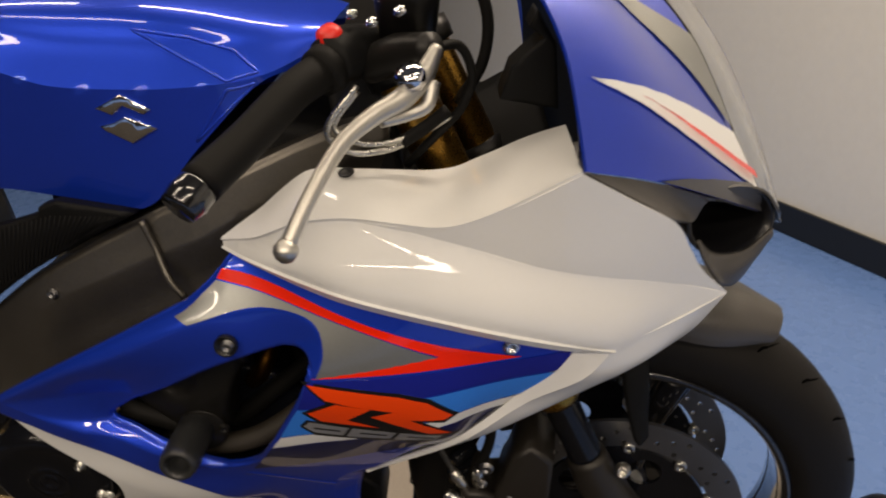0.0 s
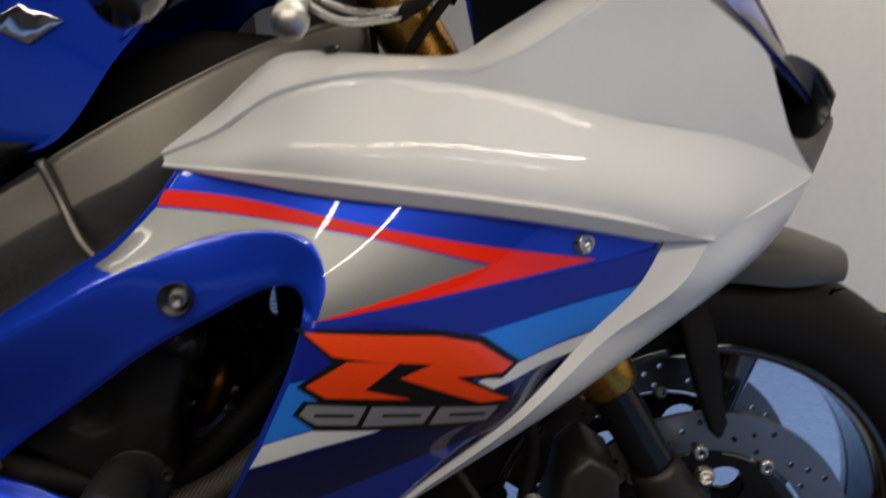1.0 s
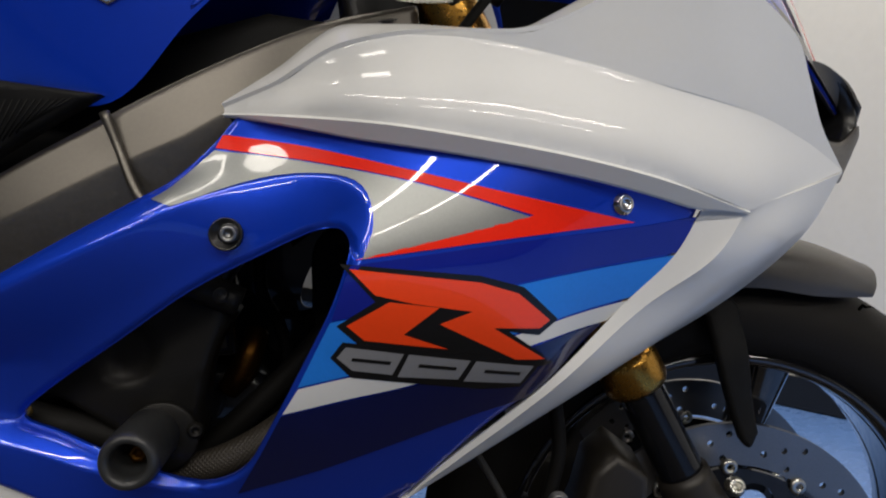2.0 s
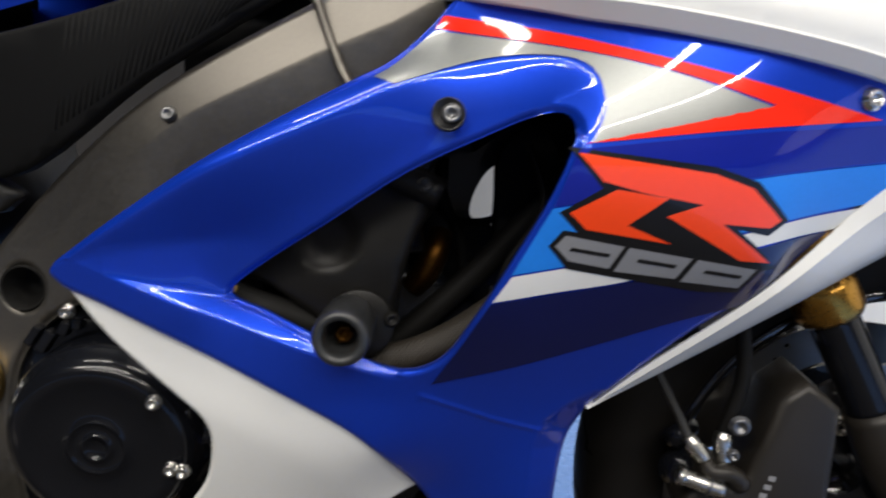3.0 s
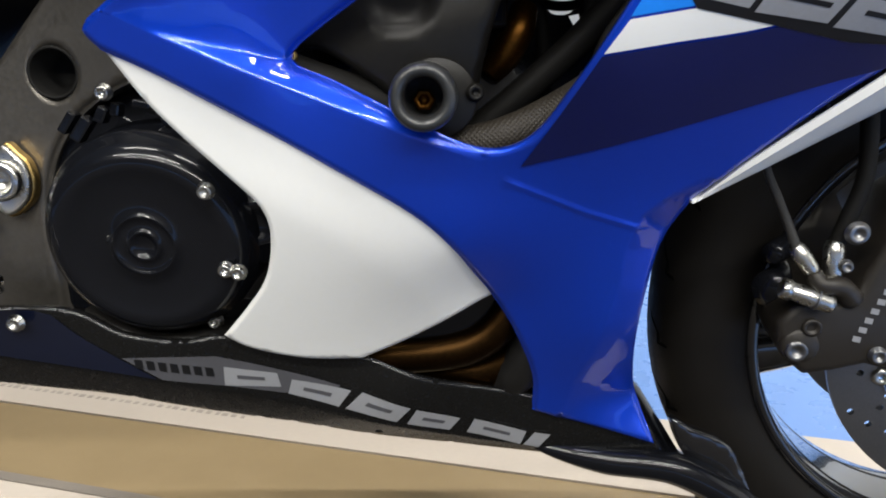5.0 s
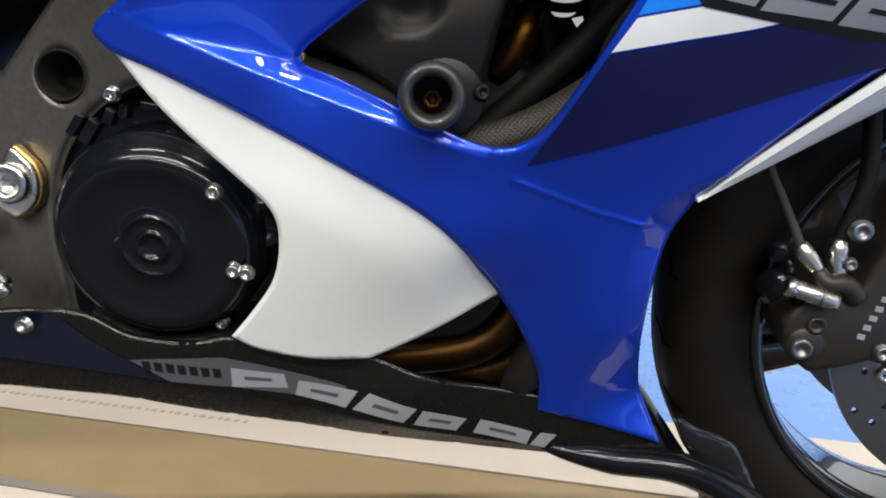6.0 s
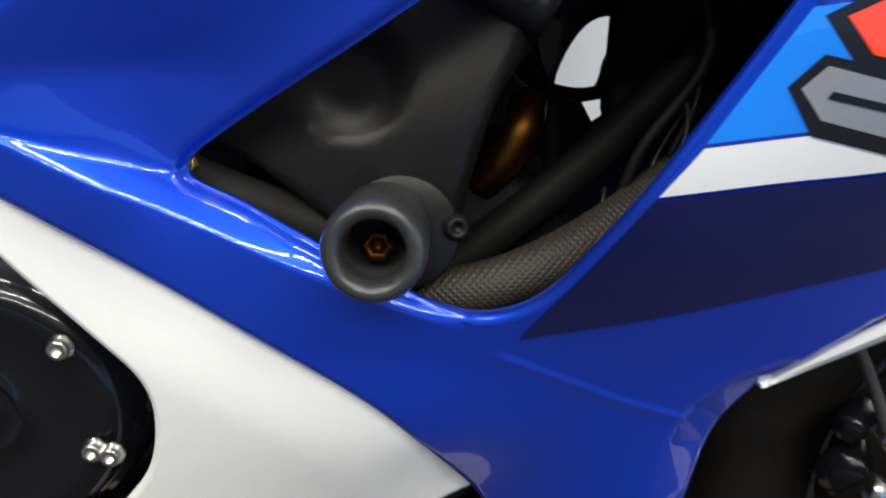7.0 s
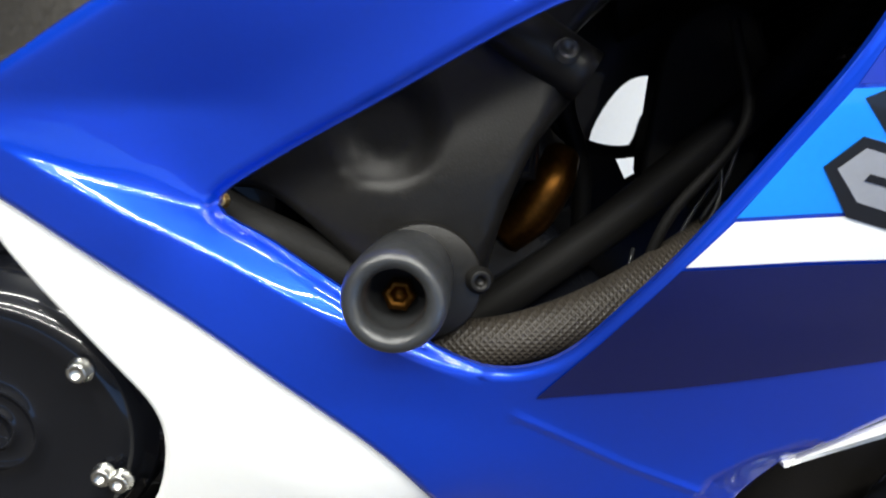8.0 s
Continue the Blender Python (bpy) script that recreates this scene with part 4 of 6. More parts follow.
badge = part("tank_badge", panel(polygon([(-0.319, 0.8446), (-0.2926, 0.858), (-0.2675, 0.843), (-0.275, 0.838), (-0.2926, 0.8468), (-0.3046, 0.838)]), TANKSIDE, -0.003, 0.005, 0.01, 0.0012),
             CHROME, tank_ob, "raised chrome badge")
part("badge_foot", panel(polygon([(-0.319, 0.8268), (-0.3046, 0.8306), (-0.2926, 0.8365), (-0.2654, 0.824), (-0.2915, 0.809), (-0.3144, 0.822)]), TANKSIDE, -0.003, 0.005, 0.01, 0.0012),
     CHROME, badge, "raised chrome badge piece")
PADSKIN = spread([(-0.300, -0.186, 0.742), (-0.384, -0.184, 0.755), (-0.52, -0.170, 0.70), (-0.66, -0.150, 0.66), (-0.43, -0.168, 0.662), (-0.545, -0.138, 0.575), (-0.66, -0.13, 0.60)], 1e-3)
PAD = flat(outline([(-0.298, 0.741), (-0.376, 0.754)], [(-0.376, 0.754), (-0.395, 0.747), (-0.410, 0.735), (-0.52, 0.705), (-0.66, 0.680)], [(-0.66, 0.680), (-0.66, 0.640)],
                   [(-0.66, 0.640), (-0.56, 0.590), (-0.430, 0.668), (-0.351, 0.713)], [(-0.351, 0.713), (-0.298, 0.741)], n=5))
pad = part("knee_pad", panel(PAD, PADSKIN, 0.0, 0.012, 0.014, 0.004), PLASTIC, bike, "matt black ribbed rubber knee pad")
ribs = bmesh.new()
for i in range(34):
    x = -0.312 - i * 0.0052
    a = (x, 0.738 if x > -0.385 else 0.731 + (x + 0.41) * 0.27)
    b = (x - 0.022, 0.720 + (x - 0.022 + 0.351) * 0.59)
    if b[1] > a[1] - 0.008:
        continue
    pa, pb = [Vector((q[0], float(PADSKIN([q])[0]) + 0.0002, q[1])) for q in (a, b)]
    tube([pa, pb], 0.0008, 2, 6, True, ribs)
tagged(part("rib", ribs, PLASTIC, pad, "fine moulded ribs"), kind="stuff")

# ---- frame
SPARSKIN = spread([(-0.142, -0.150, 0.80), (-0.30, -0.168, 0.70), (-0.43, -0.160, 0.63), (-0.57, -0.108, 0.50), (-0.62, -0.102, 0.35), (-0.05, -0.125, 0.78),
                   (-0.25, -0.188, 0.62), (-0.40, -0.170, 0.56), (-0.56, -0.110, 0.56), (-0.21, -0.176, 0.70), (-0.54, -0.105, 0.33)], 1e-3)
SPARBASE = SPARSKIN
RIDGE = [(-0.55, 0.548), (-0.50, 0.578), (-0.40, 0.642), (-0.30, 0.688), (-0.242, 0.711), (-0.204, 0.732), (-0.05, 0.805)]


def SPARSKIN(q):
    """The beam folds along a ridge ahead of the tank's rear; below it the face turns down."""
    q = np.asarray(q, float).reshape(-1, 2)
    return SPARBASE(q) + bend(beside(q, RIDGE), 0.40, 0.016, 0.003) * ease((q[:, 0] + 0.47) / 0.08)


SPAR = flat(outline([(-0.70, 0.42), (-0.632, 0.486), (-0.548, 0.572), (-0.435, 0.656), (-0.302, 0.728), (-0.142, 0.800), (-0.05, 0.825)], [(-0.05, 0.825), (-0.05, 0.74)],
                    [(-0.05, 0.74), (-0.17, 0.665), (-0.30, 0.575), (-0.42, 0.506), (-0.490, 0.492), (-0.534, 0.472), (-0.562, 0.446), (-0.578, 0.415), (-0.583, 0.370), (-0.580, 0.330), (-0.577, 0.285)],
                    [(-0.577, 0.285), (-0.70, 0.30)], [(-0.70, 0.30), (-0.70, 0.42)], n=5))
spar = part("frame_spar", panel(SPAR, SPARSKIN, 0, 0.035, 0.007, 0.008, exact=True, lines=[RIDGE[1:6]], holes=[ring_loop(-0.563, 0.496, 0.0185)]), FRAME, bike, "dark anodised twin-spar frame beam")
part("weld_seam", tube([(-0.299, -0.172, 0.729), (-0.289, -0.174, 0.700), (-0.276, -0.184, 0.668), (-0.262, -0.186, 0.648)], [0.004, 0.0035, 0.004, 0.004], 5, 10), FRAME, spar, "raised weld seam")
# The hole's dark inside is painted: a cup lined in black.
part("hole_rim", lathe([(0.0185, -0.002), (0.0205, 0.001), (0.0190, 0.0022), (0.0175, 0.001), (0.0175, -0.034), (0.0, -0.034)], (-0.563, -0.109, 0.496), (0, -1, 0), 36), RUBBER, spar, "deep round frame hole lined in black for its shade")
bolt((-0.414, -0.165, 0.641), (0, -1, 0.1), 0.005, 0.004, "frame_screw", DISC, spar)
part("left_spar", panel(SPAR, lambda q: -SPARSKIN(q) - 0.03, 0, 0.03, 0.02, 0.004), FRAME, bike, "dark frame beam of the far side")
MOUNT = flat(outline([(-0.372, 0.512), (-0.345, 0.512), (-0.310, 0.492), (-0.275, 0.466), (-0.248, 0.466), (-0.238, 0.482)], [(-0.238, 0.482), (-0.234, 0.510), (-0.224, 0.545), (-0.207, 0.572)],
                     [(-0.207, 0.572), (-0.215, 0.592), (-0.190, 0.625), (-0.165, 0.66)], [(-0.165, 0.66), (-0.30, 0.60), (-0.40, 0.53)], [(-0.40, 0.53), (-0.372, 0.512)], n=5))
MOUNTSKIN = spread([(-0.372, -0.168, 0.512), (-0.275, -0.186, 0.48), (-0.238, -0.186, 0.49), (-0.21, -0.190, 0.572), (-0.165, -0.182, 0.66), (-0.30, -0.180, 0.56), (-0.29, -0.192, 0.52), (-0.25, -0.194, 0.53)], 5e-4)


def mount_depth(q):
    q = np.asarray(q, float).reshape(-1, 2)
    y = MOUNTSKIN(q)
    # A hollow under the fairing's edge and a chamfer down the front edge.
    d = np.linalg.norm(q - np.array([-0.290, 0.549]), axis=1)
    y = y + 0.008 * ease((0.027 - d) / 0.012)
    front = np.clip((q[:, 0] - (-0.238 + (q[:, 1] - 0.482) * 0.345)) / 0.012 + 0.85, 0, 1)
    return y + 0.011 * front


mount = part("engine_mount", panel(MOUNT, mount_depth, 0, 0.03, 0.006, 0.005), CASTDARK, bike, "dark grey cast engine mount")
clamp = part("clamp", tube([(-0.262, -0.176, 0.612), (-0.232, -0.186, 0.594), (-0.204, -0.186, 0.580)], [0.013, 0.013, 0.012], 5, 18), SATIN, mount, "black bracket clamped across the mount")
bolt((-0.216, -0.199, 0.588), (0.1, -1, 0.4), 0.0048, 0.003, "clamp_screw", DELRIN, clamp)
part("pipe_stub", tube([(-0.228, -0.120, 0.498), (-0.216, -0.124, 0.512), (-0.207, -0.124, 0.530), (-0.202, -0.112, 0.545)], [0.010, 0.012, 0.012, 0.010], 6, 18), COPPER, bike, "straw-tinted steel pipe stub")
bolt((-0.362, -0.188, 0.508), (0, -1, 0), 0.0035, 0.004, "mount_screw", BOLTGOLD, mount, "yellow plated screw")
bolt((-0.1985, -0.2575, 0.635), (0, -1, 0), 0.0058, 0.005, "fairing_bolt", DISC, fairing, "steel bolt in a recess")
# No real hollow: a proud black disc paints the recess's shade.
part("recess_shade", lathe([(0.0112, -0.004), (0.0112, 0.0010), (0.0104, 0.0016), (0.0096, 0.0004), (0.0, 0.0002)], (-0.2005, -0.258, 0.635), (0, -1, 0.1), 28), BLACKFILM, fairing, "black disc that paints the shade of the bolt recess")
bolt((0.070, -0.2725, 0.645), (0.15, -1, 0.1), 0.0062, 0.0045, "fairing_bolt", CHROME, fairing, "bright steel button bolt")
part("panel_hole", lathe([(0.0075, 0), (0.0078, 0.0008), (0.0055, 0.0012), (0.005, -0.002), (0, -0.002)], (-0.083, -0.200, 0.7890), (-0.1, -0.3, 1), 20), BLACKFILM, upper, "black rubber grommet")

# ---- crash protector
slider = part("crash_protector", lathe([(0.017, -0.02), (0.0205, 0.0), (0.0208, 0.050), (0.0205, 0.064), (0.0188, 0.071), (0.0160, 0.073), (0.0130, 0.071),
                                        (0.0118, 0.066), (0.0115, 0.040), (0.0, 0.040)], (-0.2732, -0.184, 0.4845), (0, -1, 0), 48), DELRIN, bike, "round black nylon crash protector with a hollow end")
part("protector_bolt", lathe([(0.007, 0.0), (0.007, 0.008), (0.004, 0.0085), (0.0035, 0.004), (0, 0.004)], (-0.2732, -0.222, 0.4825), (0, -1, 0), 6), COPPER, slider, "straw-coloured bolt deep in the hollow end")
part("washer", lathe([(0.027, -0.003), (0.027, 0.003), (0.0255, 0.004), (0.01, 0.004)], (-0.266, -0.190, 0.482), (0, -1, 0), 36), CASTDARK, slider)
bolt((-0.241, -0.194, 0.486), (0.2, -1, 0), 0.005, 0.004, "lug_bolt", CASTDARK, slider)

# ---- hoses seen in the opening
hoses = part("coolant_hose", tube([(-0.33, -0.150, 0.430), (-0.262, -0.172, 0.447), (-0.225, -0.176, 0.455), (-0.190, -0.172, 0.470), (-0.150, -0.150, 0.492), (-0.10, -0.10, 0.52)], 0.0125, 8, 18), HOSE, bike, "brown-grey braided coolant hose")
part("air_hose", tube([(-0.40, -0.15, 0.515), (-0.36, -0.168, 0.497), (-0.31, -0.172, 0.480), (-0.26, -0.165, 0.455)], 0.012, 8, 18), RUBBER, bike, "black braided hose")
part("cross_hose", tube([(-0.26, -0.125, 0.440), (-0.224, -0.122, 0.466), (-0.167, -0.12, 0.517), (-0.116, -0.12, 0.572), (-0.06, -0.12, 0.640)], 0.011, 8, 16), RUBBER, bike, "black rubber hose")
part("wire_loop", tube([(-0.215, -0.07, 0.575), (-0.19, -0.07, 0.555), (-0.155, -0.06, 0.553), (-0.128, -0.06, 0.575), (-0.12, -0.06, 0.61)], 0.004, 8, 10), RUBBER, bike)
part("plug_lead", tube([(-0.20, -0.08, 0.61), (-0.20, -0.08, 0.575), (-0.185, -0.075, 0.54), (-0.18, -0.07, 0.50)], 0.006, 8, 10), RUBBER, bike)
for pts in ([(-0.150, -0.13, 0.455), (-0.152, -0.138, 0.480), (-0.146, -0.135, 0.505)], [(-0.142, -0.13, 0.460), (-0.145, -0.138, 0.485), (-0.136, -0.130, 0.515), (-0.118, -0.12, 0.545)],
            [(-0.160, -0.125, 0.452), (-0.163, -0.130, 0.475), (-0.158, -0.120, 0.500)], [(-0.128, -0.13, 0.520), (-0.118, -0.132, 0.545), (-0.112, -0.125, 0.575)],
            [(-0.135, -0.13, 0.500), (-0.122, -0.135, 0.530), (-0.122, -0.125, 0.560)]):
    part("thin_wire", tube(pts, 0.0011, 6, 8), DELRIN, bike, "thin black wire")
part("wire_loom", tube([(-0.13, -0.14, 0.62), (-0.12, -0.15, 0.57), (-0.15, -0.15, 0.52), (-0.16, -0.14, 0.47)], 0.003, 8, 8), RUBBER, bike)

# ---- radiator
rad = part("radiator", block(-0.012, 0.012, -0.165, 0.165, -0.11, 0.14, 0.004), ENGINE, bike, "black radiator with fine fins", smooth=False)
rad.location, rad.rotation_euler = (-0.040, 0.0, 0.575), (0, radians(-14), 0)
fins = bmesh.new()
for i in range(40):
    zz = -0.10 + i * 0.23 / 39
    bmesh.ops.create_cube(fins, size=1, matrix=Matrix.LocRotScale((-0.014, 0, zz), None, (0.006, 0.31, 0.0016)))
f = part("fin", fins, ENGINE, rad, smooth=False)
tagged(f, "fine black cooling fins", kind="stuff")
part("side_tank", block(-0.018, 0.018, -0.18, -0.160, -0.115, 0.145, 0.006), GLOSSBLACK, rad)
part("side_tank", block(-0.018, 0.018, 0.160, 0.18, -0.115, 0.145, 0.006), GLOSSBLACK, rad)

# ---- engine
case = part("crankcase", prism([(-0.60, 0.30), (-0.44, 0.255), (-0.24, 0.25), (-0.19, 0.30), (-0.20, 0.44), (-0.28, 0.47), (-0.52, 0.49), (-0.60, 0.43)], -0.095, 0.12, 0.012), ENGINE, bike, "black enamelled engine case")
part("cylinder_block", prism([(-0.36, 0.42), (-0.17, 0.38), (-0.170, 0.480), (-0.21, 0.515), (-0.36, 0.53)], -0.115, 0.15, 0.012), ENGINE, case)
part("airbox", prism([(-0.42, 0.66), (-0.08, 0.65), (-0.02, 0.70), (-0.05, 0.80), (-0.18, 0.82), (-0.42, 0.76)], -0.12, 0.12, 0.015), PLASTIC, bike, "black plastic airbox")
part("throttle_body", prism([(-0.36, 0.52), (-0.215, 0.53), (-0.225, 0.67), (-0.36, 0.67)], -0.14, 0.14, 0.01), ENGINE, case)
# Added sheet, no known part: keeps the view through the engine dark.
part("far_blocker", panel(polygon([(-0.50, 0.24), (-0.12, 0.22), (0.02, 0.40), (0.06, 0.500), (-0.30, 0.500), (-0.50, 0.48)]), fixed(0.20), 0, 0.004, 0.03, 0.0), PLASTIC, bike, "added black sheet that closes the view to the far side")
N = (0, -1, -0.16)
clutch = part("clutch_cover", lathe([(0.083, -0.04), (0.083, -0.006), (0.081, 0.0), (0.0785, 0.002), (0.077, 0.008), (0.070, 0.0145), (0.062, 0.0185), (0.058, 0.0165), (0.034, 0.0165),
                                     (0.0245, 0.0166), (0.0238, 0.0178), (0.0222, 0.0178), (0.0215, 0.0166), (0.0125, 0.0166), (0.0118, 0.0182), (0.0100, 0.0182), (0.0092, 0.0160), (0, 0.0155)],
                                    (-0.484, -0.142, 0.374), N, 64), ENGINE, case, "glossy black round clutch cover")
idler = part("idler_cover", lathe([(0.037, -0.04), (0.037, 0.0), (0.034, 0.004), (0.020, 0.005), (0.018, 0.008), (0.012, 0.008), (0.010, 0.005), (0, 0.005)], (-0.402, -0.136, 0.387), N, 40), ENGINE, case, "small black idler cover")
part("case_flange", prism([(-0.555, 0.292), (-0.50, 0.272), (-0.435, 0.276), (-0.43, 0.292), (-0.50, 0.288), (-0.548, 0.312)], -0.135, -0.09, 0.004), SATIN, case, "black cast flange under the cover")
for x, y, z in ((-0.4285, -0.1775, 0.4165), (-0.4145, -0.158, 0.352), (-0.424, -0.158, 0.354), (-0.496, -0.116, 0.296), (-0.448, -0.118, 0.299), (-0.508, -0.146, 0.483)):
    bolt((x, y, z), (0, -1, -0.15), 0.0052, 0.006, "cover_bolt", STEEL, case, "zinc plated flange bolt")
for x, z, w, h, turn in ((-0.543, 0.460, 0.007, 0.018, 35), (-0.533, 0.455, 0.009, 0.020, 35), (-0.517, 0.466, 0.008, 0.012, 25), (-0.506, 0.470, 0.007, 0.010, 10), (-0.486, 0.474, 0.014, 0.006, 10), (-0.468, 0.464, 0.009, 0.012, -25)):
    clip = part("case_clip", block(-w / 2, w / 2, -0.006, 0.006, -h / 2, h / 2, 0.0016), ENGINE, case, "black clip beside the cover", smooth=False)
    clip.location, clip.rotation_euler = (x, -0.132, z), (0, radians(turn), 0)
# ---- exhaust headers
for i, yy in enumerate((-0.075, -0.025, 0.025, 0.075)):
    part("header_pipe", tube([(-0.150, yy, 0.46), (-0.125, yy, 0.43), (-0.118, yy, 0.37), (-0.155, yy, 0.29), (-0.215, yy * 0.9, 0.238), (-0.30, yy * 0.7, 0.235), (-0.42, yy * 0.4, 0.235)], 0.0205, 8, 18), BRONZE, bike, "heat-tinted bronze exhaust header pipe")
part("header_shield", tube([(-0.188, -0.078, 0.315), (-0.183, -0.084, 0.285), (-0.186, -0.084, 0.258), (-0.198, -0.078, 0.235), (-0.215, -0.066, 0.222)], [0.006, 0.015, 0.019, 0.019, 0.013], 8, 16), SATIN, bike, "dark grey pipe shield")
part("outer_header", tube([(-0.20, -0.088, 0.330), (-0.208, -0.092, 0.295), (-0.240, -0.093, 0.268), (-0.31, -0.090, 0.258), (-0.42, -0.085, 0.258)], [0.014, 0.016, 0.0165, 0.016, 0.016], 8, 18), BRONZE, bike, "heat-tinted bronze exhaust bend")

# ---- rear set: pivot nut, foot peg and bolts
LOBES = [(-0.605, 0.441), (-0.597, 0.434), (-0.590, 0.426), (-0.587, 0.412), (-0.591, 0.397), (-0.606, 0.385), (-0.616, 0.391), (-0.624, 0.402), (-0.622, 0.420), (-0.613, 0.431)]
pivot = part("pivot_plate", panel(flat(curve(LOBES, 4, True)), fixed(-0.119), 0, 0.006, 0.006, 0.002, [ring_loop(-0.607, 0.4135, 0.0085, 20)]), STEEL, spar, "bright zinc pivot plate with two lobes")
part("plate_edge", panel([(-0.606 + (x + 0.606) * 1.10, 0.4125 + (z - 0.4125) * 1.07) for x, z in flat(curve(LOBES, 4, True))], fixed(-0.1145), 0, 0.006, 0.006, 0.002), BOLTGOLD, spar, "yellow plated edge behind the pivot plate")
part("pivot_nut", lathe([(0.0160, -0.004), (0.0160, 0.004), (0.0145, 0.0060), (0.0105, 0.0060), (0.0090, 0.0045), (0.0085, -0.002), (0.0, -0.002)], (-0.607, -0.121, 0.4135), (0, -1, 0), 32), ALLOY, spar, "bright hollow pivot nut")
for x, y, z in ((-0.633, -0.112, 0.379), (-0.641, -0.112, 0.424), (-0.576, -0.112, 0.578), (-0.648, -0.112, 0.39)):
    bolt((x, y, z), (0, -1, 0), 0.0055, 0.006, "frame_bolt", STEEL, spar)
bolt((-0.5835, -0.1655, 0.312), (0, -1, 0), 0.0055, 0.005, "pan_bolt", STEEL, pan)
peg = part("foot_peg", tube([(-0.70, -0.135, 0.385), (-0.635, -0.165, 0.370), (-0.582, -0.185, 0.349)], [0.006, 0.006, 0.0065], 5, 8), ALLOY, bike, "ribbed alloy foot lever")
part("peg_end", tube([(-0.580, -0.186, 0.349), (-0.592, -0.190, 0.342), (-0.604, -0.194, 0.337)], 0.0068, 4, 8), ALLOY, peg)
part("side_cover", panel(polygon([(-0.70, 0.665), (-0.627, 0.634), (-0.552, 0.577), (-0.568, 0.563), (-0.615, 0.553), (-0.64, 0.54), (-0.70, 0.55)]), spread([(-0.70, -0.14, 0.62), (-0.552, -0.124, 0.577), (-0.60, -0.130, 0.56), (-0.66, -0.135, 0.66)], 1e-3), 0, 0.01, 0.012, 0.005), SATIN, bike, "satin black side cover under the seat")
part("seat", mirrored(loft([[(-1.15, -0.10, 0.80), (-0.85, -0.14, 0.74), (-0.66, -0.10, 0.72)], [(-1.15, -0.09, 0.84), (-0.85, -0.13, 0.79), (-0.64, -0.09, 0.78)], [(-1.15, 0, 0.86), (-0.85, 0, 0.81), (-0.62, 0, 0.80)]], 16, 4)), SATIN, bike, "black seat behind the tank")

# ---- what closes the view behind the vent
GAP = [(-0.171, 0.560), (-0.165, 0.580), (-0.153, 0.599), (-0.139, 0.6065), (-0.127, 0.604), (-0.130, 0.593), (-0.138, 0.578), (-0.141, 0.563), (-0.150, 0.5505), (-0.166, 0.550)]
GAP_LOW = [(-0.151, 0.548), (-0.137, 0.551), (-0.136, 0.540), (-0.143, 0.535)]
# Added black sheet: its colour stands for the shade behind the vent.
part("shade_sheet", panel(polygon([(-0.44, 0.40), (0.00, 0.36), (0.10, 0.56), (0.10, 0.70), (-0.05, 0.78), (-0.44, 0.70)], 6), fixed(0.0), 0, 0.004, 0.03, 0.0, [flat(curve(GAP, 3, True)), polygon(GAP_LOW)]), BLACKFILM, bike, "added black sheet for the shade between the frame beams")
# Added plate, no real part: covers the gap's right side from higher viewpoints.
part("gap_blocker", panel(flat(curve([(-0.152, 0.535), (-0.154, 0.575), (-0.149, 0.620), (-0.115, 0.640), (-0.090, 0.600), (-0.095, 0.545), (-0.120, 0.525)], 4, True)), fixed(-0.10), 0, 0.02, 0.012, 0.004), RUBBER, bike, "added black plate that narrows the gap behind the vent")
part("tail_unit", prism([(-1.25, 0.60), (-0.66, 0.50), (-0.60, 0.56), (-0.62, 0.70), (-0.70, 0.74), (-1.20, 0.80)], -0.11, 0.11, 0.02), SATIN, bike, "black tail section under the seat")
part("swingarm", prism([(-1.20, 0.28), (-0.66, 0.32), (-0.62, 0.40), (-0.68, 0.45), (-1.20, 0.34)], -0.10, 0.10, 0.02), SATIN, bike, "black swingarm")
# ---- folded edges on the tank
for loop in ([(-0.285, 0.912), (-0.240, 0.888), (-0.197, 0.866), (-0.170, 0.872), (-0.192, 0.890), (-0.232, 0.903)],
             [(-0.197, 0.858), (-0.172, 0.862), (-0.2325, 0.809)]):
    ring = [Vector((x, float(TANKSIDE([(x, z)])[0]) + 0.0004, z)) for x, z in polygon(loop, 5)]
    part("tank_fold", tube(ring, 0.0017, 2, 8, closed=True), BLUE, tank_ob)


# ---- front wheel, brakes, fork
# The steering is turned a little to the right: parts of the front end are built straight ahead and turned together.
AX = (0.262, 0.0, 0.285)
R = 0.307


def steered(pivot, place):
    return Matrix.Translation(place) @ Matrix.Rotation(radians(9.5), 4, (0.4585, 0, -0.8887)) @ Matrix.Translation(-Vector(pivot))


STEER = steered(AX, (0.250, -0.024, 0.2755))


CROWN = []


